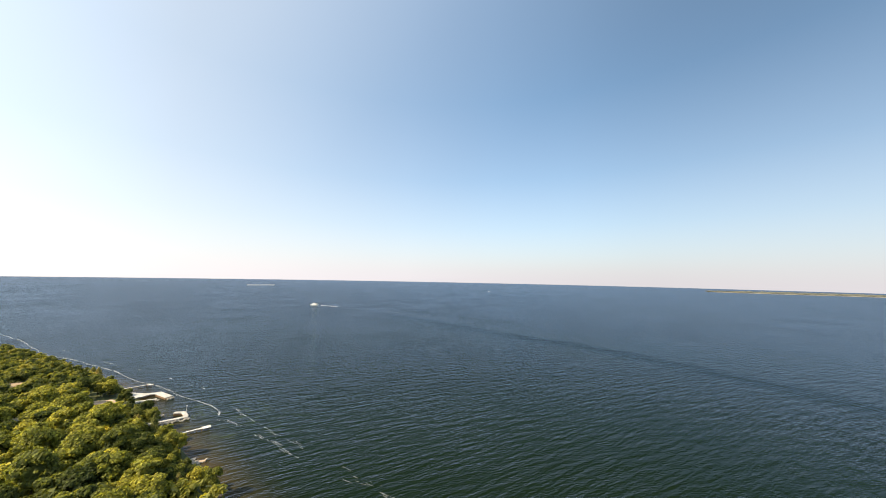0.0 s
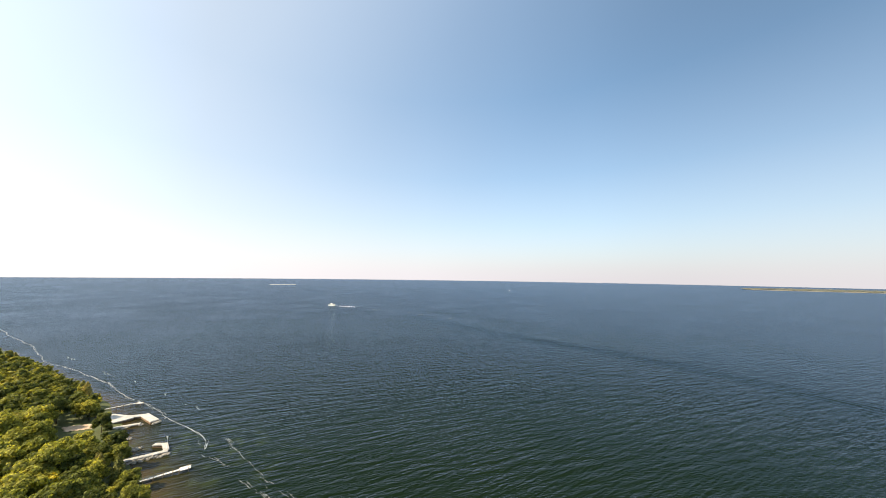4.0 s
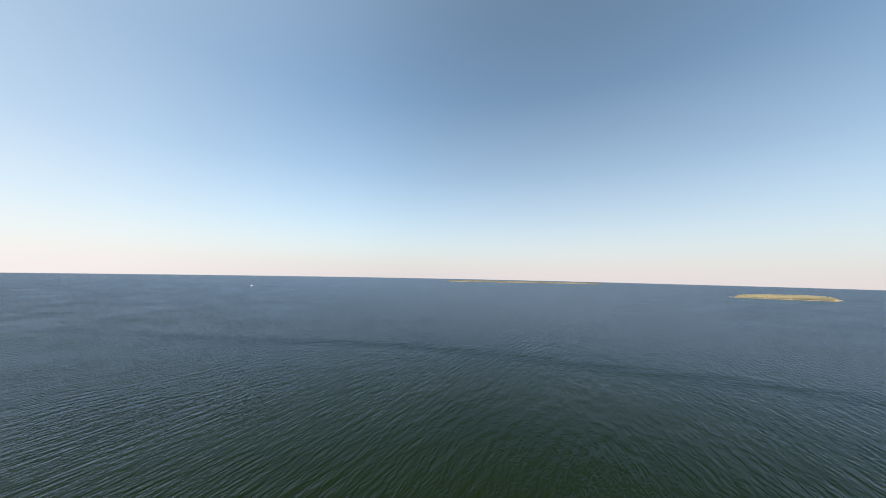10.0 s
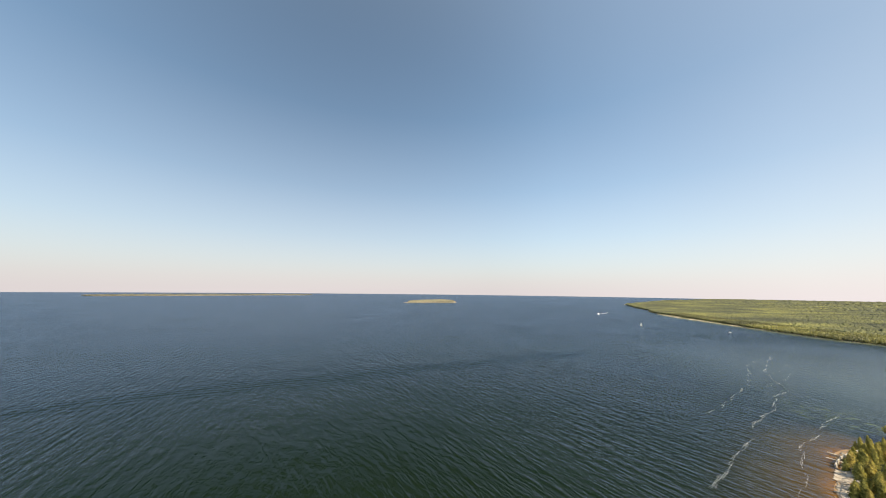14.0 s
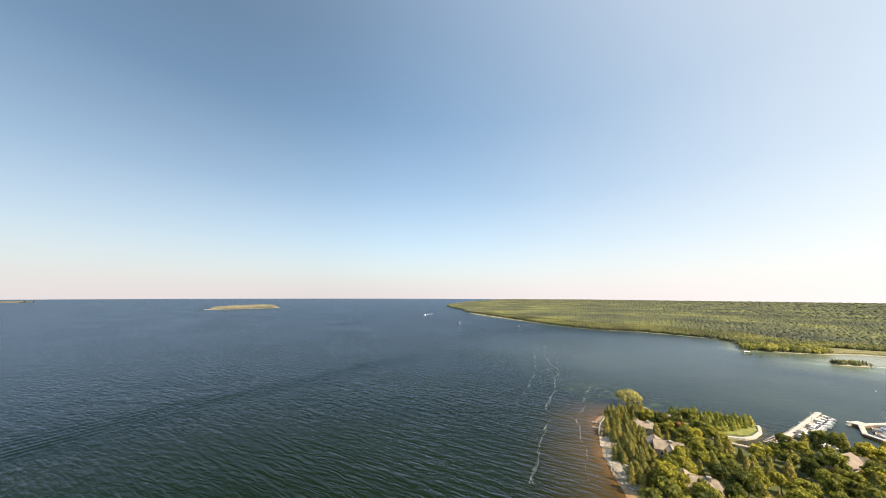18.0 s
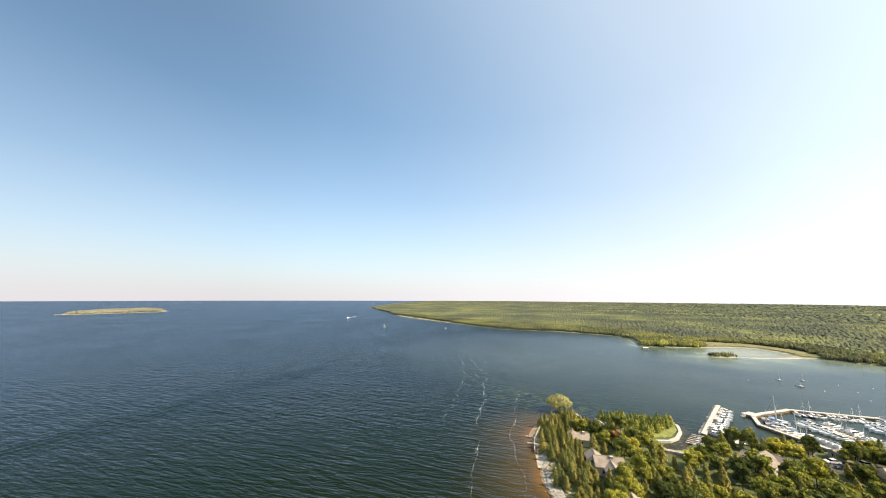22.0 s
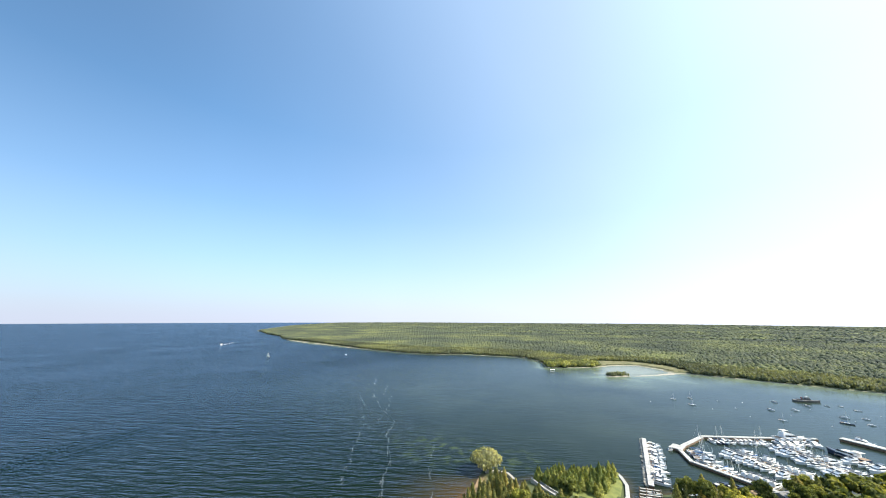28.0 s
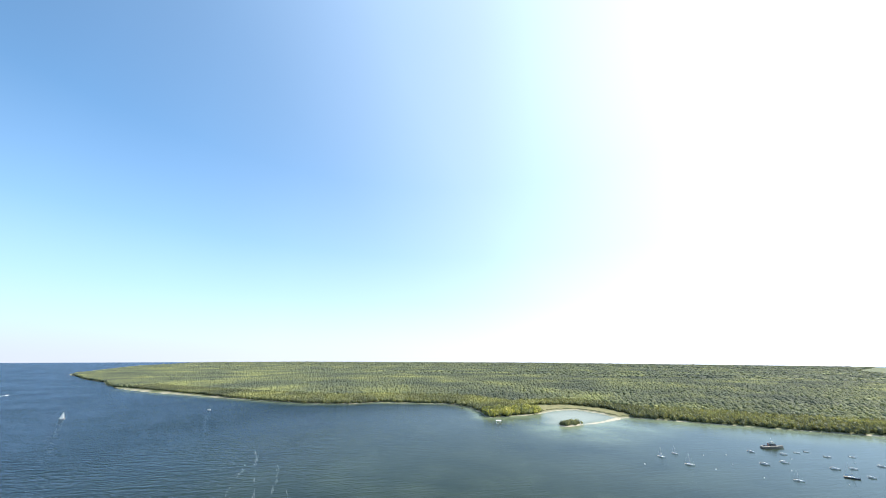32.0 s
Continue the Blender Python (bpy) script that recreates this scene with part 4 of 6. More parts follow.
def gable(k, x0, x1, y0, y1, z, rise, over=0.5, hip=0.0, thick=0.22):
    """A pitched roof with its ridge along x; hip draws in the ridge ends."""
    x0, x1, y0, y1 = x0 - over, x1 + over, y0 - over, y1 + over
    ym = (y0 + y1) / 2
    lo = [(x0, y0), (x1, y0), (x1, y1), (x0, y1)]
    v = [(x, y, z) for x, y in lo] + [(x, y, z + thick) for x, y in lo] + [(x0 + hip, ym, z + rise + thick), (x1 - hip, ym, z + rise + thick)]
    k.add(v, [(3, 2, 1, 0), (0, 1, 5, 4), (1, 2, 6, 5), (2, 3, 7, 6), (3, 0, 4, 7), (4, 5, 9, 8), (6, 7, 8, 9), (5, 6, 9), (7, 4, 8)])


def window_part(parent, x, y, z, w, h, face):
    """A framed window on a wall that faces 'x' or 'y' with a sign."""
    axis, sign = face
    fr, pa = Kit(), Kit()
    t = 0.06
    def slab(k, u0, u1, v0, v1, d0, d1):
        if axis == "x":
            k.box(min(x + sign * d0, x + sign * d1), max(x + sign * d0, x + sign * d1), y + u0, y + u1, z + v0, z + v1)
        else:
            k.box(x + u0, x + u1, min(y + sign * d0, y + sign * d1), max(y + sign * d0, y + sign * d1), z + v0, z + v1)
    for u0, u1, v0, v1 in ((-w / 2, w / 2, 0, 0.09), (-w / 2, w / 2, h - 0.09, h), (-w / 2, -w / 2 + 0.09, 0.09, h - 0.09), (w / 2 - 0.09, w / 2, 0.09, h - 0.09), (-0.035, 0.035, 0.09, h - 0.09)):
        slab(fr, u0, u1, v0, v1, 0.003, t)
    win = part("window", fr, WHITE_TRIM, parent, "white framed window")
    slab(pa, -w / 2 + 0.09, w / 2 - 0.09, 0.09, h - 0.09, 0.004, 0.025)
    part("pane", pa, PANE, win, "dark glass pane")


def house(x, y, turn, wings, roof, label, wall_mat=SIDING, chimney=None, name="house", size=1.0):
    """wings: (x0, x1, y0, y1, wall height, roof rise, hip, ridge across)."""
    base = thing(name, pose(x, y, ground_at(x, y) - 0.2, 0, 0, turn), label, "house", "village houses")
    wings = [(a * size, b * size, c * size, d * size, h * (0.5 + size / 2), r * size, p * size, q) for a, b, c, d, h, r, p, q in wings]
    for x0, x1, y0, y1, h, rise, hip, across in wings:
        k = Kit().box(x0, x1, y0, y1, -0.8, h)
        if not hip:
            ym, xm = (y0 + y1) / 2, (x0 + x1) / 2
            if across:
                for yy in (y0 + 0.02, y1 - 0.02):
                    k.add([(x0, yy, h), (x1, yy, h), (xm, yy, h + rise * 0.93)], [(0, 1, 2)])
            else:
                for xx in (x0 + 0.02, x1 - 0.02):
                    k.add([(xx, y0, h), (xx, y1, h), (xx, ym, h + rise * 0.93)], [(0, 1, 2)])
        part("wall", k, wall_mat, base)
        r = Kit()
        if across:
            gable(r, y0, y1, x0, x1, h + 0.003, rise, hip=hip)
            r.v = [(b, a, c) for a, b, c in r.v]
            r.f = [f[::-1] for f in r.f]
        else:
            gable(r, x0, x1, y0, y1, h + 0.003, rise, hip=hip)
        rf = part("roof", r, roof, base)
        ridge = Kit()
        if across:
            ridge.box((x0 + x1) / 2 - 0.14, (x0 + x1) / 2 + 0.14, y0 + hip - 0.4, y1 - hip + 0.4, h + rise + 0.16, h + rise + 0.3, 0.05)
        else:
            ridge.box(x0 + hip - 0.4, x1 - hip + 0.4, (y0 + y1) / 2 - 0.14, (y0 + y1) / 2 + 0.14, h + rise + 0.16, h + rise + 0.3, 0.05)
        part("ridge_cap", ridge, roof, rf)
        n = max(1, int((x1 - x0) / 3))
        for i in range(n):
            u = x0 + (i + 0.5) * (x1 - x0) / n
            window_part(base, u, y0, 0.9, 1.3, 1.3, ("y", -1))
            window_part(base, u, y1, 0.9, 1.3, 1.3, ("y", 1))
        m = max(1, int((y1 - y0) / 3.5))
        for i in range(m):
            u = y0 + (i + 0.5) * (y1 - y0) / m
            window_part(base, x0, u, 0.9, 1.2, 1.3, ("x", -1))
            window_part(base, x1, u, 0.9, 1.2, 1.3, ("x", 1))
    if chimney:
        cx, cy, ch = chimney
        c = part("chimney", Kit().box(cx - 0.45, cx + 0.45, cy - 0.35, cy + 0.35, 2.0, ch, 0.03), ROCK, base, "pale stone chimney")
        part("chimney_cap", Kit().box(cx - 0.55, cx + 0.55, cy - 0.45, cy + 0.45, ch, ch + 0.12, 0.03), CONCRETE, c)
    door = part("door", Kit().box(wings[0][0] + 0.8, wings[0][0] + 1.75, wings[0][2] - 0.06, wings[0][2] - 0.003, 0.15, 2.2), TEAK, base, "brown wooden front door")
    part("door_handle", Kit().rod((wings[0][0] + 1.62, wings[0][2] - 0.12, 1.1), (wings[0][0] + 1.62, wings[0][2] - 0.06, 1.1), 0.03, 0.03), ALLOY, door)
    for x0, x1, y0, y1, *_ in wings:
        r = 0.5 * math.hypot(x1 - x0, y1 - y0) * 0.78
        c = pose(x, y, 0, 0, 0, turn) @ Vector(((x0 + x1) / 2, (y0 + y1) / 2, 0))
        CLEAR.append((c.x, c.y, r + 0.5))
        ex, ey = (60 - c.x, 20 - c.y) if y < 0 else (-c.x, -c.y)
        ed = math.hypot(ex, ey)
        CLEAR.append((c.x + ex / ed * 3.6, c.y + ey / ed * 3.6, r * 0.62))
    return base


house(121.5, -102.0, 35, [(-4.5, 3.5, -3.2, 3.2, 2.9, 2.3, 0, False), (0.5, 5.2, -5.0, 1.0, 2.7, 1.7, 0, True)], SHINGLE, "single-storey house with a brown-grey gabled roof among cedars", chimney=(-1.6, 0.5, 4.9), size=0.74)
house(105.3, -88.0, 35, [(-5.5, 4.5, -3.6, 3.0, 3.1, 2.6, 0, False), (1.0, 6.5, -7.5, -1.0, 2.9, 2.0, 0, True), (-3.5, 1.6, 0.5, 6.2, 2.9, 2.1, 0, True)], SHINGLE, "rambling house with three brown-grey gabled roofs among trees", chimney=(-1.2, 0.4, 5.6), size=0.86)
house(87.8, -71.8, 30, [(-6, 5, -3.8, 3.6, 3.1, 2.8, 2.2, False), (2.0, 8.0, -6.5, -0.5, 2.9, 2.2, 1.2, True), (-4.5, 0.5, 1.0, 6.5, 2.9, 2.2, 1.2, True)], SHINGLE, "large house with hipped brown-grey roofs near the beach", chimney=(-1.7, 0.5, 5.8), size=0.8)
house(70.8, -128.5, 78, [(-7.5, 6.0, -4.0, 3.6, 3.3, 3.0, 2.6, False), (-2.5, 2.8, -6.8, 0.0, 3.2, 2.6, 1.6, True), (-9.5, -4.0, 0.5, 6.0, 3.1, 2.3, 1.4, True)], SHINGLE, "large lodge with broad hipped brown-grey roofs behind the harbour", chimney=(2.4, 0.8, 6.6), size=0.86)
house(62.2, -156.6, 42, [(-3.2, 3.2, -2.6, 2.6, 2.7, 1.6, 0, False)], TAN_SHINGLE, "small harbour building with a tan gabled roof", SIDING, size=0.8)
house(52.0, -163.3, 43, [(-5.5, 5.5, -3.2, 3.2, 3.0, 1.6, 0, False)], GREY_SHINGLE, "long harbour building with a grey gabled roof", SIDING, size=0.6)
house(41.5, -147.5, 35, [(-5, 5, -4, 4, 3.0, 2.4, 1.5, False)], TAN_SHINGLE, "village house with a tan-brown roof beside the car park")
house(-112.6, 113.6, 40, [(-3.6, 3.6, -2.6, 2.6, 2.8, 2.0, 0, False)], SHINGLE, "cottage half hidden by trees above the docks", size=0.62)
house(-203, 157.5, 30, [(-4, 4, -3, 3, 2.8, 2.0, 0, False)], TAN_SHINGLE, "tan-roofed cottage half hidden in the woods", size=0.8)
house(-156, 121, 30, [(-4, 4, -3, 3, 2.8, 2.0, 0, False)], GREY_SHINGLE, "grey-roofed cottage half hidden in the woods", size=0.7)
CLEAR += [(x, y, 4.0) for x, y in ((-137.5, 139), (-133, 134.5), (-143, 141), (-147.5, 146), (-144, 137), (-138, 134), (-108, 109), (84, -138), (82, -142), (85, -134), (55, -148), (60, -148), (48, -156), (54, -154), (100, -126), (106, -125), (95, -128), (92, -135), (89, -142))]

CLEAR += [(x - 1.4, y + 4.2, 3.4) for x, y in ((105, -119.6), (101.3, -120.1), (97.5, -120.6), (93.7, -122), (89, -123.4))]
CLEAR += [(143.5, -127.5, 4.0), (-152, 147.5, 6.0), (-157, 148, 5.0), (-149, 142, 5.0), (-141, 136, 4.5), (-125, 124, 5.5), (-121, 128, 4.0), (-135, 131, 5.5), (-130, 127, 4.0), (-106, 106, 4.5)]
CLEAR += [(123.5, -126.5, 3.2), (119.5, -123.5, 3.2), (112, -129, 5), (119, -130, 4), (105, -130, 5), (126, -130, 3.5)]
sheet_on_ground("car_park", [(62, -146), (56, -155), (44, -168), (40, -165), (48, -152), (56, -143)], 0.1, ASPHALT, "small asphalt car park behind the harbour", "car park", 2.0)


def parked_car(x, y, turn, paint, label):
    base = thing("parked_car", pose(x, y, ground_at(x, y) + 0.1, 0, 0, turn), label, "car", "cars in the car park")
    prof = [(-2.2, 0.35), (-2.2, 0.85), (-1.3, 0.98), (1.25, 0.98), (2.1, 0.8), (2.2, 0.4)]
    body = part("body", Kit().loft([[(px, y0, pz) for px, pz in prof] for y0 in (-0.88, -0.8, 0.8, 0.88)]), paint, base)
    cab = [(-1.5, 0.97), (-1.0, 1.46), (0.5, 1.46), (1.2, 0.97)]
    part("cabin", Kit().loft([[(px, y0 * (1 - 0.18 * (pz > 1)), pz) for px, pz in cab] for y0 in (-0.8, 0.8)]), DARK_GLASS, base, "dark glass cabin")
    part("car_roof", Kit().box(-1.0, 0.5, -0.64, 0.64, 1.45, 1.5, 0.03), paint, base)
    for sx in (-1.35, 1.35):
        for sy in (-0.8, 0.8):
            part("wheel", Kit().rod((sx, sy - 0.1, 0.32), (sx, sy + 0.1, 0.32), 0.32, 0.32, 12), RUBBER, base, "black tyre")
    for sy in (-0.6, 0.6):
        part("headlight", Kit().box(2.12, 2.2, sy - 0.14, sy + 0.14, 0.62, 0.74), WHITE_TRIM, body)
    return base


for x, y, a, p, l in ((58.6, -148.4, 20, CAR_WHITE, "white saloon car on the asphalt car park"), (55.0, -155.0, 40, CAR_WHITE, "white estate car parked under trees"),
                      (52.6, -151.6, 35, CAR_DARK, "dark saloon car on the asphalt car park"), (47.5, -161.0, 40, CAR_WHITE, "white car parked near the harbour building")):
    parked_car(x, y, a, p, l)


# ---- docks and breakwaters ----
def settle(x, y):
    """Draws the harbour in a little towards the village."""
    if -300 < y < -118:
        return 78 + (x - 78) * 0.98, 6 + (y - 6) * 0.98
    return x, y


def rock_mesh(seed):
    r = np.random.default_rng(seed)
    v, f = ICO1
    v = v * (1 + r.normal(0, 0.16, (len(v), 1))) * np.array([1, 0.8, 0.62])
    return mesh_of("rock", v, f, ROCK)


ROCKS = [rock_mesh(k) for k in range(4)]


def rocks_along(parent, points, width, count, size, z=0.1, seed=1):
    """Rip-rap: single rocks under a thing along a line."""
    r = np.random.default_rng(seed)
    seg = [math.dist(a, b) for a, b in zip(points, points[1:])]
    inv = parent.matrix_world.inverted()
    for i in range(count):
        d = (i + r.uniform(0, 1)) / count * sum(seg)
        k = 0
        while k < len(seg) - 1 and d > seg[k]:
            d -= seg[k]
            k += 1
        (x0, y0), (x1, y1) = points[k], points[k + 1]
        t = d / seg[k]
        q = r.uniform(-0.5, 0.5) * width
        nx, ny = -(y1 - y0) / seg[k], (x1 - x0) / seg[k]
        ob = new("rock", ROCKS[int(r.integers(4))])
        ob.parent = parent
        s = size * r.uniform(0.6, 1.35)
        ob.matrix_local = inv @ pose(x0 + (x1 - x0) * t + nx * q, y0 + (y1 - y0) * t + ny * q, z + r.uniform(-0.15, 0.35), r.uniform(-25, 25), r.uniform(-25, 25), r.uniform(0, 360)) @ Matrix.Diagonal((s, s, s, 1))


def pier(name, points, width, top, mat, label, category="pier", rocks=None, joints=0.0, skirt=None):
    """A solid quay along a line, in slabs with joints, over a darker skirt."""
    base = thing(name, Matrix.Identity(4), label, category)
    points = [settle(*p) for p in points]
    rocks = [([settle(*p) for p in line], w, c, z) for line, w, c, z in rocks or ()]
    n = len(points)
    for i in range(n - 1):
        (x0, y0), (x1, y1) = points[i], points[i + 1]
        L = math.dist(points[i], points[i + 1])
        a = math.atan2(y1 - y0, x1 - x0)
        m = Matrix.Translation((x0, y0, 0)) @ Matrix.Rotation(a, 4, "Z")
        cuts = max(1, round(L / joints)) if joints else 1
        ext = width / 2 if i < n - 2 else 0
        for c in range(cuts):
            u0, u1 = L * c / cuts + 0.015, L * (c + 1) / cuts - 0.015
            if c == cuts - 1:
                u1 += ext - 0.01 * i
            ob = part("slab", Kit().box(u0, u1, -width / 2, width / 2, top - 0.35, top - 0.004 * i, 0.05), mat, base)
            ob.matrix_local = m
        sk = part("skirt", Kit().box(0.1, L + ext - 0.1, -width / 2 + 0.12, width / 2 - 0.12, -2.5, top - 0.34), skirt or STEEL_SHEET, base, "dark stained quay side")
        sk.matrix_local = m
    if rocks:
        for line, w, count, size in rocks:
            rocks_along(base, line, w, count, size, seed=count)
    return base


def jetty(name, points, width, top, label, step=2.2, mat=PLANK):
    """A light wooden jetty: deck planks on piles."""
    base = thing(name, Matrix.Identity(4), label, "jetty")
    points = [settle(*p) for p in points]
    for (x0, y0), (x1, y1) in zip(points, points[1:]):
        L = math.dist((x0, y0), (x1, y1))
        m = Matrix.Translation((x0, y0, 0)) @ Matrix.Rotation(math.atan2(y1 - y0, x1 - x0), 4, "Z")
        n = max(2, int(L / 0.6))
        deck = mesh_of("plank", *(lambda k: (k.v, k.f))(Kit().box(0.02, L / n - 0.02, -width / 2, width / 2, top - 0.08, top, 0.015)), mat)
        for i in range(n):
            ob = part("plank", deck, mat, base)
            ob.matrix_local = m @ Matrix.Translation((L * i / n, 0, 0))
        for s in (-1, 1):
            ob = part("beam", Kit().box(0, L, s * width * 0.4 - 0.07, s * width * 0.4 + 0.07, top - 0.3, top - 0.083), TEAK, base)
            ob.matrix_local = m
        for i in range(int(L / step) + 1):
            for s in (-1, 1):
                ob = part("pile", Kit().rod((min(i * step, L), s * width * 0.42, -3), (min(i * step, L), s * width * 0.42, top + 0.25), 0.12, 0.11, 7), TEAK, base, "brown wooden pile")
                ob.matrix_local = m
    return base


pier("breakwater", [(93.0, -210.5), (90.8, -156.0)], 1.9, 1.35, CONCRETE, "pale concrete breakwater with boulders along its lake side", "breakwater",
     rocks=[([(94.4, -212.4), (92.3, -157)], 1.4, 150, 0.68)], joints=3.2)
pier("west_quay", [(80.2, -203.5), (78.2, -209.5)], 5.0, 1.25, CONCRETE, "white concrete quay head at the harbour mouth", "quay", joints=3.0)
pier("harbour_quay", [(78.6, -204.0), (75.4, -190.6), (56.5, -178.2), (50.0, -174.5)], 1.7, 1.15, CONCRETE, "pale concrete quay closing the marina basin", "quay", joints=3.0)
pier("outer_quay", [(77.5, -208.5), (68.0, -228.2), (66.8, -231.2), (43.0, -243.8), (28.0, -252.6), (16.5, -258.5)], 1.9, 1.2, CONCRETE, "long pale concrete quay along the open bay", "quay", joints=3.2)
pier("east_pier", [(5.4, -266.2), (-11.5, -251.0), (-42.0, -224.0)], 3.8, 1.4, CONCRETE, "broad concrete pier with yachts alongside", "pier", joints=3.4)
jetty("floating_dock", [(58.2, -214.4), (38.5, -193.0)], 2.0, 0.7, "grey plank floating dock between moored motor yachts")
jetty("floating_dock", [(36.5, -236.0), (21.5, -207.0)], 2.0, 0.7, "grey plank floating dock between moored motor yachts")
jetty("floating_dock", [(17.0, -238.0), (-4.0, -213.0)], 1.8, 0.7, "grey plank floating dock beside a dark-hulled yacht")
for i in range(6):
    jetty("slip", [(94.6, -141.5 - 2.3 * i), (87.8, -143.2 - 2.3 * i)], 0.7, 0.8, "narrow plank slip at the root of the breakwater")

# the docks of the western shore
pier("dock_quay", [(-147.0, 157.6), (-138.8, 160.7)], 2.2, 1.1, CONCRETE, "white concrete boat quay with an angled head", "quay", joints=3.0, skirt=STEEL_SHEET)
quay_apron = [(-153.7, 160.9), (-144.0, 152.8), (-141.2, 156.6), (-140.4, 158.6), (-144.5, 160.0)]
apron = thing("quay_apron", Matrix.Identity(4), "wide white concrete apron where the boat quay meets the shore", "quay")
part("slab", Kit().prism(quay_apron, 0.7, 1.09, 0.05), CONCRETE, apron)
part("skirt", Kit().prism([(-147 + (x + 147) * 0.96, 158 + (y - 158) * 0.96) for x, y in quay_apron], -2.0, 0.7), STEEL_SHEET, apron, "dark stained quay side")
pier("angled_quay", [(-139.2, 161.5), (-129.2, 156.4)], 2.9, 1.12, CONCRETE, "broad white concrete quay head with a rusty steel side", "quay",
     rocks=[([(-128.0, 157.8), (-128.6, 154.8)], 1.4, 14, 0.6)], joints=2.6)
pier("rock_mole", [(-141.0, 149.2), (-133.4, 154.6)], 1.5, 0.75, CONCRETE, "low rubble mole of pale stones", "mole", rocks=[([(-143, 147.8), (-132.8, 155.0)], 2.4, 48, 0.55)])
pier("stone_pier", [(-113.8, 128.8), (-104.2, 136.7)], 1.6, 0.95, CONCRETE, "pale concrete pier edged with boulders", "pier",
     rocks=[([(-113.0, 127.8), (-103.0, 136.2)], 1.3, 56, 0.55)], joints=2.5)
pier("hooked_pier", [(-105.2, 137.0), (-108.9, 140.3), (-112.6, 139.9)], 1.6, 0.97, CONCRETE, "cream-coloured hooked arm of the pier", "pier", joints=2.4)
pier("rubble_mole", [(-121.2, 135.4), (-116.0, 137.9)], 0.8, 0.3, ROCK, "low rubble mole awash in the shallows", "mole", rocks=[([(-122.5, 134.8), (-115.6, 138.1)], 1.5, 34, 0.45)])
pier("rubble_mole", [(-132.6, 144.2), (-126.4, 143.2)], 0.8, 0.3, ROCK, "short mole of dark and pale boulders", "mole", rocks=[([(-133.4, 144.4), (-125.6, 143.2)], 1.6, 34, 0.48), ([(-128, 140.5), (-124.6, 138.6)], 1.6, 16, 0.45)])
jetty("shore_jetty", [(-98.6, 119.8), (-90.8, 127.0)], 0.9, 0.9, "long pale plank jetty with a square head", mat=PALE_DECK)
jetty("jetty_head", [(-91.0, 126.9), (-88.9, 128.7)], 2.1, 0.93, "square plank platform at the end of the jetty", mat=PALE_DECK)
jetty("thin_jetty", [(-163.4, 163.0), (-154.2, 173.0)], 0.7, 0.9, "thin pale plank jetty with a small head", mat=PALE_DECK)
jetty("jetty_head", [(-154.4, 172.8), (-152.0, 172.9)], 1.5, 0.93, "small plank platform at the end of the thin jetty", mat=PALE_DECK)
jetty("far_jetty", [(-337.0, 242.4), (-325.0, 246.2)], 1.6, 0.9, "distant plank jetty at the wooded shore", mat=PLANK)
for k, (x, y) in enumerate(((-77.5, 105.4), (-76.2, 105.2), (-78.9, 106.9))):
    rk = new("boulder", ROCKS[k])
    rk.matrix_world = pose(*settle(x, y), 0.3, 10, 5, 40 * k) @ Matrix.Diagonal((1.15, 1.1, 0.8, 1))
    tagged(rk, "pale boulder at the water's edge", "boulder", "shore boulders")
pier("rubble_mole", [(-80.5, 103.8), (-74.6, 107.0)], 1.1, 0.35, TERRACE, "short broken ramp of pinkish slabs and stones", "mole", rocks=[([(-80.0, 104.6), (-74.0, 107.6)], 1.8, 22, 0.42)])
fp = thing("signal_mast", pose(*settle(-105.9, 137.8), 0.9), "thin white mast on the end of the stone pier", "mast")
part("pole", Kit().rod((0, 0, 0), (0, 0, 3.6), 0.06, 0.04, 8), WHITE_TRIM, fp)
part("light_box", Kit().box(-0.16, 0.16, -0.16, 0.16, 3.6, 3.9, 0.03), WHITE_TRIM, fp)

# ---- boats ----
def hull_kit(L, B, free, sheer=0.35, flare=0.82):
    """A boat's hull, bow along +x, stern at 0, waterline at z = 0."""
    secs = []
    for t in (0.0, 0.25, 0.5, 0.7, 0.85, 0.95, 1.0):
        b = B / 2 * (1 - max(0, (t - 0.35) / 0.65) ** 2.2) * (0.92 + 0.08 * min(1, t * 4))
        b = max(b, 0.03)
        z = free * (1 + sheer * t * t)
        x = L * t
        secs.append([(x - L * 0.05 * t, -b * flare * 0.6, -0.4), (x - L * 0.02 * t, -b * flare, 0.0), (x, -b, z), (x, -b * 0.94, z + 0.02), (x, b * 0.94, z + 0.02), (x, b, z), (x - L * 0.02 * t, b * flare, 0.0), (x - L * 0.05 * t, b * flare * 0.6, -0.4)])
    k = Kit()
    k.loft(secs)
    return k


def taper(k, x0, x1, y, z0, z1, front=0.5, back=0.1, side=0.12, slot=0):
    """A cabin block with raked ends and leaning sides."""
    v = [(x0, -y, z0), (x1, -y, z0), (x1, y, z0), (x0, y, z0), (x0 + back, -y + side, z1), (x1 - front, -y + side, z1), (x1 - front, y - side, z1), (x0 + back, y - side, z1)]
    return k.add(v, [(3, 2, 1, 0), (4, 5, 6, 7), (0, 1, 5, 4), (1, 2, 6, 5), (2, 3, 7, 6), (3, 0, 4, 7)], slot)


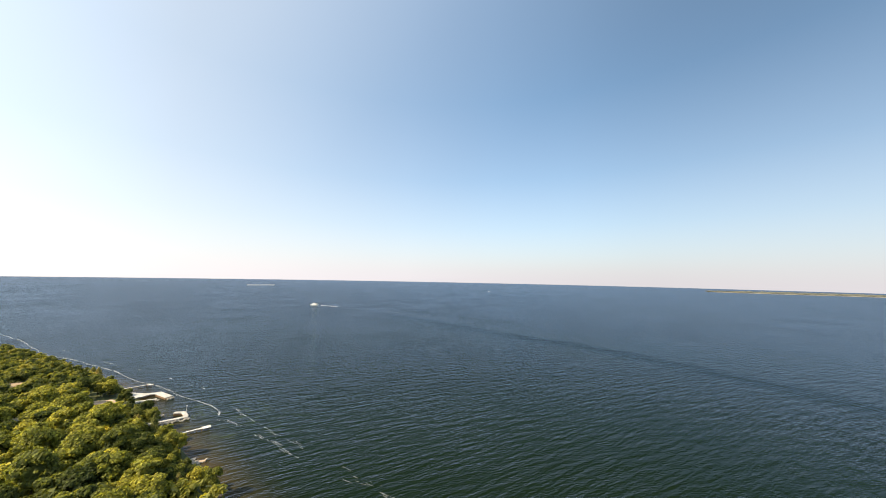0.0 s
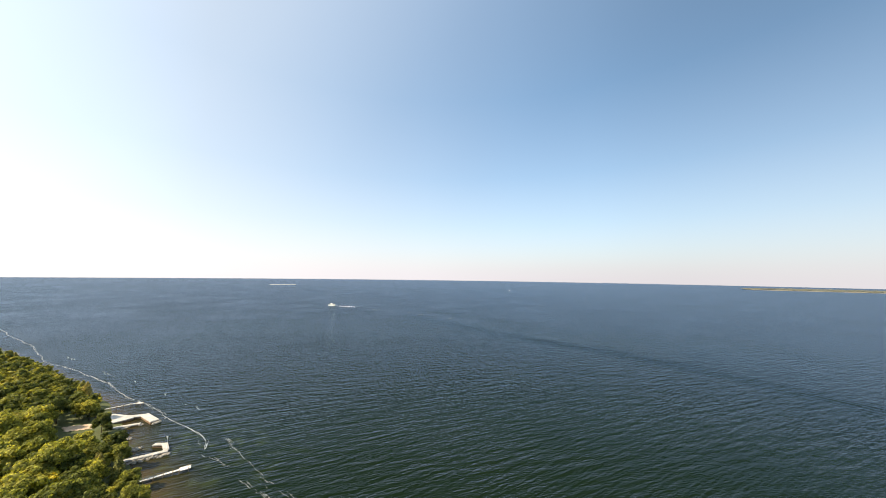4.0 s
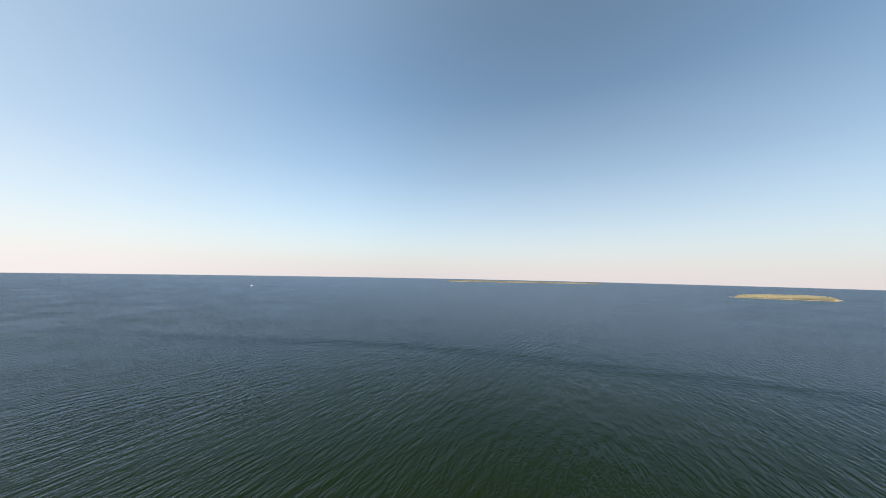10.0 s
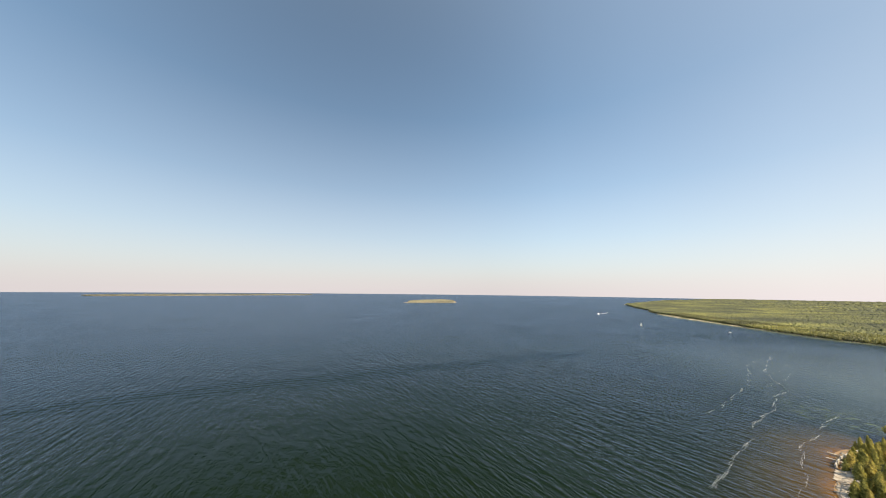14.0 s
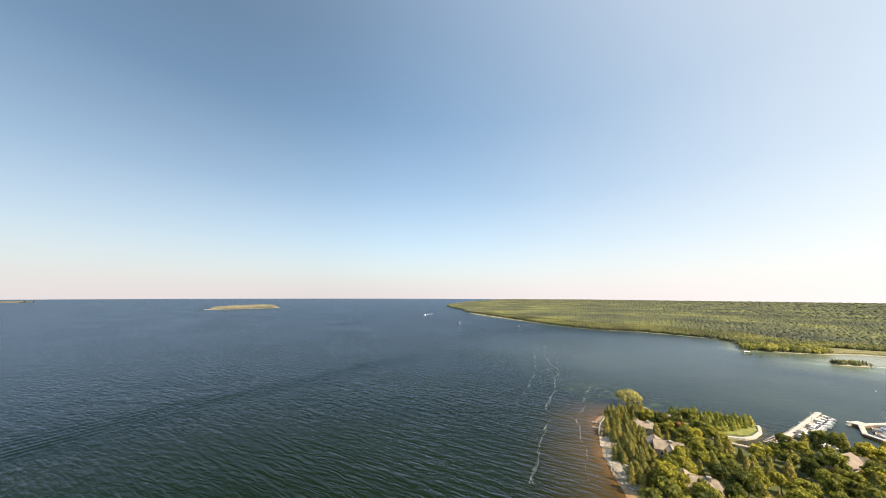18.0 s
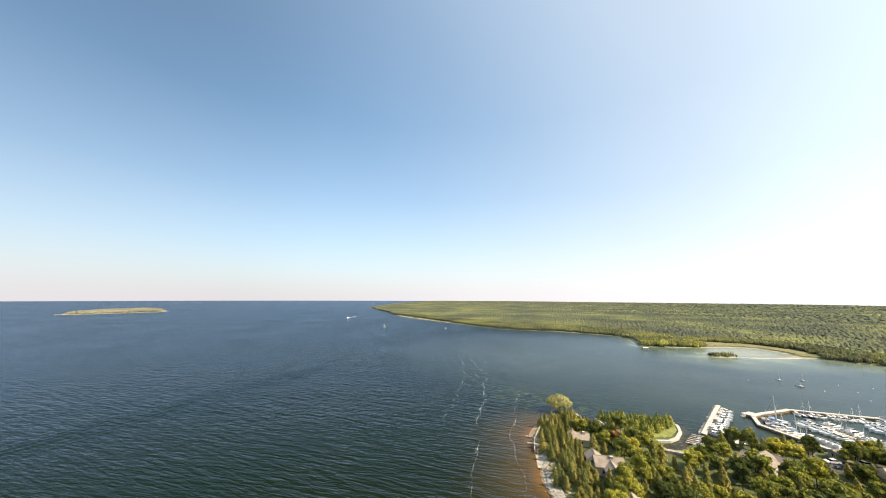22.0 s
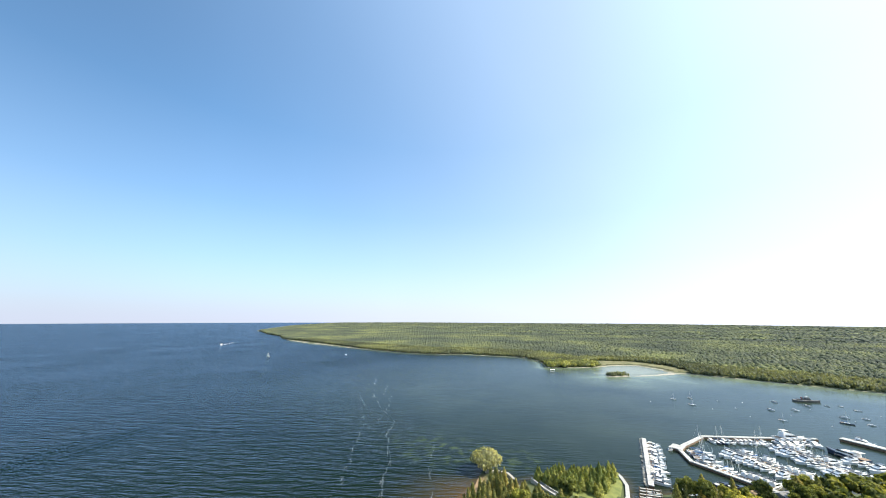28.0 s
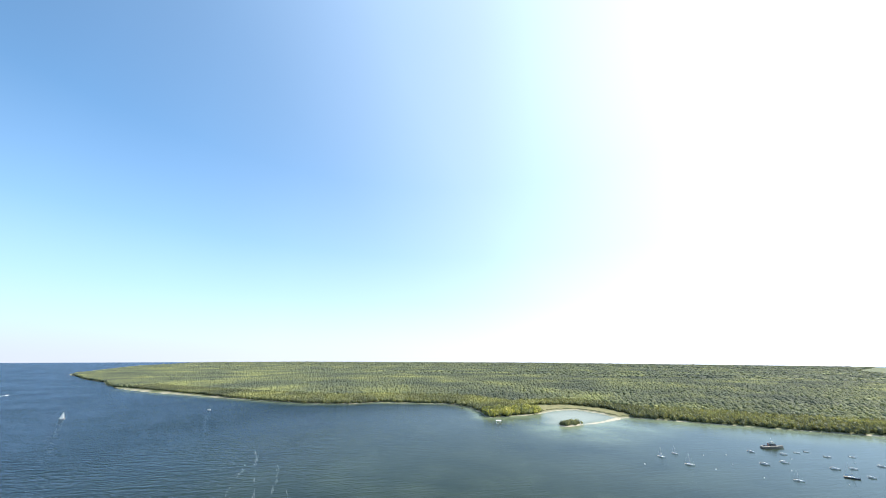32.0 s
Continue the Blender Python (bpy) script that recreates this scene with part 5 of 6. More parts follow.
def rail_kit(L, B, z):
    k = Kit()
    pts = [(L * t, B / 2 * 0.9 * (1 - max(0, (t - 0.35) / 0.65) ** 2.2)) for t in (0.5, 0.65, 0.8, 0.92, 0.99)]
    for s in (-1, 1):
        for (x0, y0), (x1, y1) in zip(pts, pts[1:]):
            k.rod((x0, s * y0, z + 0.75), (x1, s * y1, z + 0.78), 0.03, 0.03, 4)
        for x0, y0 in pts:
            k.rod((x0, s * y0, z), (x0, s * y0, z + 0.76), 0.025, 0.025, 4)
    return k


def motor_yacht(L, hull=GELCOAT, top=CANVAS, fly=True, label="white motor yacht moored stern-to at the dock"):
    B, free = L * 0.31, L * 0.105
    base = thing("motor_yacht", Matrix.Identity(4), label, "boat", "boats in the marina")
    h = part("hull", hull_kit(L, B, free), hull, base)
    part("rub_rail", Kit().loft([[(x, -y - 0.05, free * 0.82), (x, -y - 0.05, free * 0.94)] for x, y in ((0, B * 0.46), (L * 0.3, B * 0.5), (L * 0.5, B * 0.47))], cap=False), NAVY, h, "dark rubbing strip")
    part("deck", Kit().box(0.15, L * 0.3, -B * 0.4, B * 0.4, free + 0.0, free + 0.06), TEAK, base, "brown aft deck")
    c = part("cabin", taper(Kit(), L * 0.2, L * 0.72, B * 0.38, free + 0.03, free + L * 0.115, L * 0.13, 0.15), GELCOAT, base)
    part("side_window", taper(Kit(), L * 0.26, L * 0.665, B * 0.385, free + L * 0.055, free + L * 0.098, L * 0.06, 0.2, 0.06), DARK_GLASS, c, "dark tinted window band")
    if fly:
        f = part("flybridge", taper(Kit(), L * 0.22, L * 0.55, B * 0.33, free + L * 0.118, free + L * 0.165, L * 0.08, 0.1), GELCOAT, base)
        part("windscreen", taper(Kit(), L * 0.44, L * 0.5, B * 0.3, free + L * 0.166, free + L * 0.2, L * 0.03, 0.1), DARK_GLASS, f)
        part("canopy", Kit().box(L * 0.22, L * 0.42, -B * 0.28, B * 0.28, free + L * 0.235, free + L * 0.245, 0.04), top, base, "canvas canopy")
        posts = Kit()
        for px in (L * 0.22, L * 0.44):
            for s in (-1, 1):
                posts.rod((px, s * B * 0.29, free + L * 0.16), (px * 0.9 + L * 0.02, s * B * 0.26, free + L * 0.237), 0.03, 0.03, 5)
        part("canopy_frame", posts, ALLOY, base)
    else:
        part("windscreen", taper(Kit(), L * 0.56, L * 0.7, B * 0.36, free + L * 0.07, free + L * 0.122, L * 0.1, 0.1), DARK_GLASS, c)
        part("canopy", Kit().box(L * 0.1, L * 0.34, -B * 0.36, B * 0.36, free + L * 0.15, free + L * 0.162, 0.04), top, base, "canvas canopy")
        posts = Kit()
        for px in (L * 0.12, L * 0.32):
            for s in (-1, 1):
                posts.rod((px, s * B * 0.34, free), (px, s * B * 0.34, free + L * 0.152), 0.03, 0.03, 5)
        part("canopy_frame", posts, ALLOY, base)
    part("bow_rail", rail_kit(L, B, free * 1.15), ALLOY, base)
    part("swim_platform", Kit().box(-0.7, -0.01, -B * 0.38, B * 0.38, 0.15, 0.25, 0.03), DECK, base)
    return base


def sailing_boat(L, hull=GELCOAT, cover=BLUE_CANVAS, hoisted=False, label="white sailing yacht with a tall bare mast"):
    B, free = L * 0.29, L * 0.085
    base = thing("sailing_boat", Matrix.Identity(4), label, "boat", "boats in the marina")
    part("hull", hull_kit(L, B, free, 0.2, 0.75), hull, base)
    part("deck", Kit().box(0.2, L * 0.3, -B * 0.28, B * 0.28, free, free + 0.08), TEAK, base, "brown cockpit floor")
    c = part("cabin", taper(Kit(), L * 0.3, L * 0.68, B * 0.27, free + 0.01, free + L * 0.05, L * 0.07, 0.1), GELCOAT, base)
    part("side_window", taper(Kit(), L * 0.35, L * 0.6, B * 0.272, free + L * 0.018, free + L * 0.036, 0.1, 0.1, 0.03), DARK_GLASS, c)
    mast_h = L * 1.25
    part("mast", Kit().rod((L * 0.56, 0, free), (L * 0.56, 0, mast_h), 0.11, 0.08, 7), WHITE_TRIM, base, "tall white mast")
    part("boom", Kit().rod((L * 0.56, 0, free + L * 0.12), (L * 0.1, 0, free + L * 0.13), 0.07, 0.06, 6), WHITE_TRIM, base)
    wires = Kit()
    for p in ((L * 0.98, 0, free * 1.2), (0.05, 0, free), (L * 0.55, B * 0.46, free), (L * 0.55, -B * 0.46, free)):
        wires.rod((L * 0.56, 0, mast_h - 0.1), p, 0.018, 0.018, 3)
    part("rigging", wires, ALLOY, base)
    part("spreader", Kit().box(L * 0.55, L * 0.57, -B * 0.3, B * 0.3, mast_h * 0.6, mast_h * 0.6 + 0.06), WHITE_TRIM, base)
    if hoisted:
        k = Kit()
        rows = []
        for i in range(7):
            t = i / 6
            z = free + L * 0.14 + (mast_h - free - L * 0.16) * t
            w = L * 0.44 * (1 - t) + 0.1
            rows.append([(L * 0.55 - w * u, 0.5 * math.sin(math.pi * u) * (1 - t), z) for u in (0, 0.25, 0.5, 0.75, 1.0)])
        k.loft(rows, cap=False)
        k.loft([[(x, y + 0.03, z) for x, y, z in r][::-1] for r in rows], cap=False)
        part("mainsail", k, SAIL, base, "hoisted white mainsail", True)
        k = Kit()
        rows = []
        for i in range(6):
            t = i / 5
            x0, z0 = L * 0.97 + (L * 0.58 - L * 0.97) * t, free * 1.3 + (mast_h * 0.88 - free) * t
            w = L * 0.36 * (1 - t) + 0.05
            rows.append([(x0 - w * u, 0.45 * math.sin(math.pi * u) * (1 - t), z0) for u in (0, 0.33, 0.66, 1.0)])
        k.loft(rows, cap=False)
        k.loft([[(x, y + 0.03, z) for x, y, z in r][::-1] for r in rows], cap=False)
        part("jib", k, SAIL, base, "hoisted white jib", True)
    else:
        part("sail_cover", Kit().rod((L * 0.55, 0, free + L * 0.145), (L * 0.12, 0, free + L * 0.15), 0.2, 0.12, 7), cover, base, "furled sail under its cover")
    return base


def runabout(L=6.2, hull=GELCOAT, label="small white open motorboat"):
    B, free = L * 0.36, 0.75
    base = thing("runabout", Matrix.Identity(4), label, "boat", "boats in the marina")
    part("hull", hull_kit(L, B, free, 0.25), hull, base)
    part("cockpit", Kit().box(0.3, L * 0.5, -B * 0.36, B * 0.36, free, free + 0.05), DECK, base, "cream cockpit floor")
    part("windscreen", taper(Kit(), L * 0.48, L * 0.62, B * 0.34, free + 0.02, free + 0.55, 0.4, 0.1), DARK_GLASS, base)
    for s in (-0.22, 0.22):
        part("seat", Kit().box(L * 0.32, L * 0.42, B * s - 0.28, B * s + 0.28, free + 0.04, free + 0.5, 0.05), CANVAS, base)
    m = part("outboard", Kit().box(-0.5, -0.02, -0.22, 0.22, 0.1, free + 0.45, 0.08), CAR_DARK, base, "black outboard motor")
    part("propeller_leg", Kit().box(-0.35, -0.15, -0.06, 0.06, -0.6, 0.1), CAR_DARK, m)
    return base


FLEET = [motor_yacht(11.0, top=CANVAS), motor_yacht(9.0, fly=False), motor_yacht(12.0, top=NAVY, label="white motor yacht with a dark navy canopy at the dock"), motor_yacht(8.0, fly=False, top=DECK, label="white cruiser with a cream canopy at the dock"),
         motor_yacht(10.0, top=DECK, label="white motor yacht with a cream canopy at the dock")]
SAILERS = [sailing_boat(9.5), sailing_boat(8.0, cover=CANVAS), sailing_boat(9.0, NAVY, label="navy-hulled sailing yacht with a tall bare mast")]
SMALL = [runabout(), runabout(5.4), runabout(7.0, NAVY, "small dark-hulled open motorboat")]
BERTHED = set()
brng = np.random.default_rng(11)


def berth(model, x, y, heading, scale=1.0, group="", label=""):
    """A boat with its stern at x, y and its bow to the heading, clockwise from north."""
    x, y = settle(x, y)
    m = pose(x, y, 0, 0, 0, 90 - heading)
    if model.name in BERTHED:
        ob = copy_thing(model, m)
    else:
        BERTHED.add(model.name)
        ob = model
        ob.matrix_world = m
    ob.scale = (scale, scale, scale)
    return tagged(ob, label, group=group)


def row(p0, p1, heading, gap, fleet, mast=0.12, size=1.0, off=1.2):
    """A row of boats, sterns along a line."""
    L = math.dist(p0, p1)
    n = int(L / gap / 0.86)
    size *= 1.03
    for i in range(n):
        t = (i + 0.5) / n
        x, y = p0[0] + (p1[0] - p0[0]) * t, p0[1] + (p1[1] - p0[1]) * t
        h = radians(heading)
        x, y = x + math.sin(h) * off, y + math.cos(h) * off
        pool = SAILERS if brng.uniform() < mast else fleet
        berth(pool[int(brng.integers(len(pool)))], x, y, heading + brng.uniform(-4, 4), size * brng.uniform(0.9, 1.06))


row((90.2, -208.5), (89.6, -161.5), 276, 2.2, [FLEET[1], FLEET[3], FLEET[3], SMALL[0]], 0.06, 0.76, -1.5)
row((76.5, -203.0), (74.2, -192.0), 258, 3.6, FLEET[:3], 0.3, 0.82, 1.6)
row((73.0, -190.0), (53.5, -177.6), 222, 2.4, FLEET, 0.15, 0.74, 1.2)
row((66.0, -230.0), (40.0, -243.6), 332, 2.3, [FLEET[1], FLEET[3], FLEET[3], SMALL[0]], 0.2, 0.68, 1.5)
row((38.0, -245.0), (20.0, -255.0), 332, 3.0, FLEET[:3], 0.1, 0.7, 1.4)
row((58.0, -214.0), (39.0, -193.6), 42, 2.45, FLEET, 0.16, 0.72, 1.1)
row((58.0, -214.0), (39.0, -193.6), 222, 2.45, FLEET, 0.12, 0.72, 1.1)
row((36.2, -235.6), (22.0, -208.0), 60, 2.6, FLEET, 0.14, 0.76, 1.1)
row((36.2, -235.6), (22.0, -208.0), 240, 2.6, FLEET, 0.08, 0.76, 1.1)
row((14.0, -234.4), (-3.0, -214.2), 50, 3.0, FLEET, 0.1, 0.75, 1.1)
berth(motor_yacht(16.0, NAVY, DECK, False, "long dark-hulled motor yacht beside a floating dock"), 9.5, -231.2, 140, 0.86)
berth(motor_yacht(17.0, GELCOAT, DECK, True, "large white motor yacht with a flying bridge along the outer quay"), 34.5, -248.4, 241, 0.84)
berth(FLEET[3], 82.4, -202.5, 195, 0.7)
berth(SAILERS[0], 75.5, -204.5, 255, 1.0)
berth(SAILERS[2], 74.6, -200.0, 255, 0.95)
for i, (u, sz) in enumerate(((0.08, 0.8), (0.26, 0.72), (0.46, 0.8), (0.66, 0.74), (0.86, 0.78))):
    berth(FLEET[i % 3], 2.0 - 44 * u + 3.2, -266.5 + 40 * u - 4.2, 312, sz)
    berth(FLEET[(i + 1) % 3], -2.0 - 40 * u - 3.0, -256.5 + 38 * u + 2.6, 312, 0.72)
for x, y, h in ((92.6, -142.4, 262), (92.4, -147.0, 262), (92.2, -151.6, 262), (84.0, -158.5, 230), (66.5, -172.5, 240), (70.5, -171.5, 230), (81.0, -157.4, 250)):
    berth(SMALL[int(brng.integers(3))], x, y, h, 0.85)

# boats at their moorings in the bay
MOORED = "boats at moorings in the bay"
for x, y, m, s in ((72, -321, SAILERS[0], 0.85), (60.5, -331, SAILERS[1], 0.9), (62.5, -307, SAILERS[0], 0.95), (8.3, -350, FLEET[1], 0.95), (18, -320, FLEET[1], 1.05), (4, -327, FLEET[3], 1.1),
                   (18.4, -298, SAILERS[1], 0.95), (-8.2, -347.5, FLEET[3], 1.0), (-20.3, -354.5, SMALL[0], 1.0), (-28, -358, SMALL[1], 1.0), (-31.7, -348, SMALL[0], 1.2), (-26, -322.8, FLEET[1], 0.8),
                   (-21.8, -306.5, FLEET[3], 0.85), (-15.4, -320, FLEET[1], 1.0), (-9.9, -304, SAILERS[2], 1.2), (-47.4, -351.8, SMALL[0], 1.0), (-45.9, -332, FLEET[3], 0.9), (-41, -320.4, SMALL[2], 1.0), (-30.5, -305.3, FLEET[1], 1.1)):
    berth(m, x + 2.4, y + 0.7, 303 + 12 * math.sin(7 * x), s * (0.54 if m in SAILERS else 0.45), MOORED, "white boat riding at its mooring in the bay")
for x, y in ((45, -330), (38, -312), (30, -335), (52, -300), (12, -308), (-5, -335), (-16, -310), (35, -290), (88, -300), (-36, -335), (0, -290)):
    b = thing("mooring_buoy", pose(x, y, 0.0), "small round white mooring buoy", "buoy", "mooring buoys")
    v, f = ICO2
    part("float", mesh_of("float", v * 0.28 + np.array([0, 0, 0.06]), f, GELCOAT, True), GELCOAT, b)
    part("ring", Kit().rod((0, 0, 0.3), (0, 0, 0.48), 0.04, 0.04, 5), ALLOY, b)

# the old grey work vessel
ves = thing("work_vessel", pose(-4.3, -361.0, 0, 0, 0, 198.6), "old grey-brown work vessel with a low wheelhouse at anchor", "ship")
part("hull", hull_kit(23, 5.6, 1.9, 0.35), HULL_GREY, ves)
part("deck", Kit().box(1.0, 15, -2.3, 2.3, 1.95, 2.2, 0.05), PLANK, ves, "weathered grey planked deck")
wh = part("wheelhouse", taper(Kit(), 8.5, 14.5, 1.7, 2.2, 4.6, 0.5, 0.3), HULL_GREY, ves)
part("wheelhouse_window", taper(Kit(), 8.9, 14.35, 1.69, 3.5, 4.2, 0.25, 0.2, 0.04), DARK_GLASS, wh)
part("bridge", taper(Kit(), 10.2, 13.2, 1.3, 4.6, 6.4, 0.4, 0.2), DECK, ves, "cream upper bridge")
part("funnel", Kit().rod((7.2, 0, 2.2), (7.0, 0, 5.6), 0.6, 0.5, 10), RED_HULL, ves, "dull red funnel")
part("mast", Kit().rod((11.8, 0, 6.4), (11.8, 0, 10.5), 0.1, 0.06, 6), WHITE_TRIM, ves)
part("derrick", Kit().rod((4.0, 0, 2.2), (1.5, 0, 6.2), 0.12, 0.08, 6), HULL_GREY, ves)
part("deck_cargo", Kit().box(2.5, 6.0, -1.4, 1.4, 2.2, 3.2, 0.08), CANVAS, ves, "dark canvas-covered deck load")

# traffic on the lake
ves.scale = (0.72, 0.62, 0.6)
fer = thing("ferry", pose(-252, 650, 0, 0, 0, 172), "white passenger ferry under way with a foaming wake", "ship")
fer.scale = (0.95, 0.9, 0.72)
part("hull", hull_kit(17, 5.5, 2.0, 0.3), GELCOAT, fer)
sal = part("saloon", taper(Kit(), 1.5, 12.5, 2.4, 2.0, 4.6, 1.2, 0.3), GELCOAT, fer)
part("saloon_window", taper(Kit(), 1.8, 12.0, 2.42, 3.1, 4.0, 0.8, 0.3, 0.06), DARK_GLASS, sal)
part("bridge", taper(Kit(), 8.0, 11.5, 1.8, 4.6, 6.6, 0.7, 0.2), GELCOAT, fer)
part("upper_deck", Kit().box(1.6, 8.0, -2.2, 2.2, 4.6, 4.75, 0.03), DECK, fer)
part("mast", Kit().rod((9.0, 0, 6.6), (9.0, 0, 9.2), 0.09, 0.05, 6), WHITE_TRIM, fer)
berth(sailing_boat(7.2, hoisted=True, label="white sailing yacht under full sail on the lake"), 602, -306, 60, 0.66, "boats under way")
berth(motor_yacht(12.0, label="white motor yacht under way with a foaming wake"), 908, -371, 300, 1.0, "boats under way")
for x, y in ((229, 1510), (520, -390)):
    berth(runabout(7.5, label="small white motorboat far out on the lake"), x, y, 300, 1.0, "boats under way")
lift = thing("boat_lift", pose(182.6, -402, 0, 0, 0, 20), "white canopied boat lift at the end of a small jetty", "boat lift")
part("canopy", Kit().loft([[(x, -2.2, 3.0), (x, 0, 3.9), (x, 2.2, 3.0)] for x in (-4, 0, 4)], cap=False).loft([[(x, 2.2, 2.9), (x, 0, 3.8), (x, -2.2, 2.9)] for x in (-4, 0, 4)], cap=False), GELCOAT, lift, "white canopy")
lift.scale = (0.62, 0.62, 0.7)
for sx in (-3.6, 3.6):
    for sy in (-2.0, 2.0):
        part("post", Kit().rod((sx, sy, -2), (sx, sy, 3.0), 0.1, 0.1, 6), ALLOY, lift)
part("platform", Kit().box(-4.2, 4.2, 2.4, 3.8, 0.5, 0.7, 0.03), PLANK, lift)


# ---- the trees of the near shores ----
RUSSET_SPOT, GOLD_SPOT = (110.3, -110.6), (-112.2, 111.1)
CLEAR += [(*RUSSET_SPOT, 2.6), (*GOLD_SPOT, 2.6)]
WEST_GROVE = [(-60, 93), (-86, 111), (-97, 119), (-119, 133), (-140, 147), (-170, 170), (-200, 186), (-256, 212), (-330, 243), (-428, 278), (-428, 272), (-300, 190), (-150, 98), (-104, 72), (-60, 70)]
BEHIND = []
for x, y in scatter(WEST_GROVE, 6.1, 21):
    edge = inside_shape(x, y, MAINLAND)
    if any(math.hypot(x - a, y - b) < c for a, b, c in CLEAR):
        continue
    if edge < 8 and rng.uniform() < 0.12:
        plant(SPIRE, x, y, 0.6, "trees along the dock shore")
    else:
        if x < -165:
            if edge > 2:
                BEHIND.append((x, y, 0.46 if edge < 6 else 0.62 if edge < 16 else 0.76))
        else:
            plant(BROAD, x, y, 0.92 if edge > 12 else 0.64, "trees along the dock shore")
for i in range(46):
    t = i / 45
    x, y = -62 - 60 * t - 2.6 - rng.uniform(0, 3), 93 + 44 * t - 4.2 - rng.uniform(0, 3)
    if land_inside(np.array([x]), np.array([y]))[0] > 0.8:
        plant(SPIRE if rng.uniform() < 0.2 else BROAD, x, y, 0.5, "trees along the dock shore")
for i in range(16):
    t = i / 15
    x, y = -66 - 44 * t - 3.5 - rng.uniform(0, 2), 93 + 32 * t - 6.5 - rng.uniform(0, 2)
    plant(BROAD, x, y, 0.62, "trees along the dock shore")
for x, y, k in ((-86.5, 108.2, 0.34), (-83.6, 105.8, 0.36), (-81.2, 102.4, 0.4), (-78.0, 100.2, 0.38), (-89.0, 110.6, 0.34), (-74.4, 98.6, 0.38), (-70.8, 96.2, 0.4), (-84.4, 103.6, 0.45)):
    plant(BROAD, x, y, k, "trees along the dock shore")
for x, y, k in ((-158.5, 154.0, 0.5), (-136.2, 145.0, 0.4), (-141.0, 148.6, 0.46), (-131.4, 139.8, 0.36), (-153.5, 155, 0.5), (-132.5, 130.5, 0.34), (-136.5, 128.6, 0.36), (-128.6, 128.2, 0.36), (-126.4, 131.6, 0.38)):
    plant(BROAD, x, y, k, "trees round the shore lawn")
VILLAGE = [(96, -58), (109, -63), (122, -78), (136, -94), (142, -106), (145, -120), (147, -132), (140, -133), (132, -129), (118, -127), (104, -123), (94, -124), (90, -128), (85, -142), (86, -150), (80, -156),
           (70, -164), (56, -172), (36, -184), (22, -186), (24, -150), (40, -112), (62, -82), (80, -62)]
for x, y in scatter(VILLAGE, 6.0, 22):
    edge = inside_shape(x, y, MAINLAND)
    if any(math.hypot(x - a, y - b) < c for a, b, c in CLEAR) or edge < 4.0:
        continue
    if edge < 17 and x > 98 and y < -62 and x + 0.55 * y > 50:
        for k in range(7):
            cx, cy = x + rng.uniform(-3.3, 3.3), y + rng.uniform(-3.3, 3.3)
            if all(math.hypot(cx - a, cy - b) > c - 0.8 for a, b, c in CLEAR):
                plant(SPIRE, cx, cy, 0.42, "cedars along the beach")
    else:
        if x < 42 or (x < 60 and y > -112):
            BEHIND.append((x, y, 0.8))
        else:
            if rng.uniform() < 0.4:
                plant(SPIRE, x, y, 0.54, "village trees")
            else:
                plant(BROAD, x, y, 0.7 if y > -146 else 0.55, "village trees")
            if y < -140:
                plant(SPIRE if rng.uniform() < 0.5 else BROAD, x + 2.6, y + 2.2, 0.45, "village trees")
for x, y in scatter([(-100, 72), (-60, 88), (-20, 54), (40, 4), (80, -36), (98, -54), (80, -62), (62, -82), (40, -112), (24, -150), (22, -186), (0, -195), (-30, -120), (-90, -40), (-125, 40)], 7.4, 27):
    BEHIND.append((x, y, 0.85))
joined_trees("back_trees", BEHIND, BACK_CROWNS, BACK_LEAF, "dense green broadleaf trees behind the first rows")
PARK = [(129.4, -133.6), (122, -132.2), (114.7, -131.8), (108.4, -132.6), (104.6, -136.2), (103.0, -144), (102.4, -154), (109, -153.3), (117.8, -146.8), (125.2, -139.4)]
for x, y in scatter(PARK, 2.2, 23):
    plant(PINES, x, y, 0.44, "pines of the park")
RUSSET_TREE.matrix_world = pose(*RUSSET_SPOT, ground_at(*RUSSET_SPOT) - 0.1)
GOLD_TREE.matrix_world = pose(*GOLD_SPOT, ground_at(*GOLD_SPOT) - 0.1)
WILLOW_TREE.matrix_world = pose(147.0, -133.5, ground_at(147.0, -133.5) - 0.1, 0, 0, 20)
WILLOW_TREE.scale = (1.02, 1.02, 0.88)

# ---- beach stones ----
stones = thing("beach_stones", Matrix.Identity(4), "pale stones and slabs strewn along the narrow sandy beach", "stones", kind="stuff")
sv, st, sn = [], [], 0
BEACH = [(101, -56), (109, -61), (119, -71), (126, -81), (133, -89), (141, -97), (144, -107)]
brr = np.random.default_rng(31)
for i in range(330):
    k = int(brr.integers(len(BEACH) - 1))
    t = brr.uniform()
    x = BEACH[k][0] + (BEACH[k + 1][0] - BEACH[k][0]) * t - abs(brr.normal(0.8, 1.0))
    y = BEACH[k][1] + (BEACH[k + 1][1] - BEACH[k][1]) * t + brr.normal(0, 0.8)
    v, f = ICO1
    v = v * (1 + brr.normal(0, 0.15, (len(v), 1))) * brr.uniform(0.1, 0.42) * np.array([1.3, 1, 0.5]) + np.array([x, y, max(ground_at(x, y), -0.1) + 0.1])
    sv.append(v)
    st.append(f + sn)
    sn += len(v)
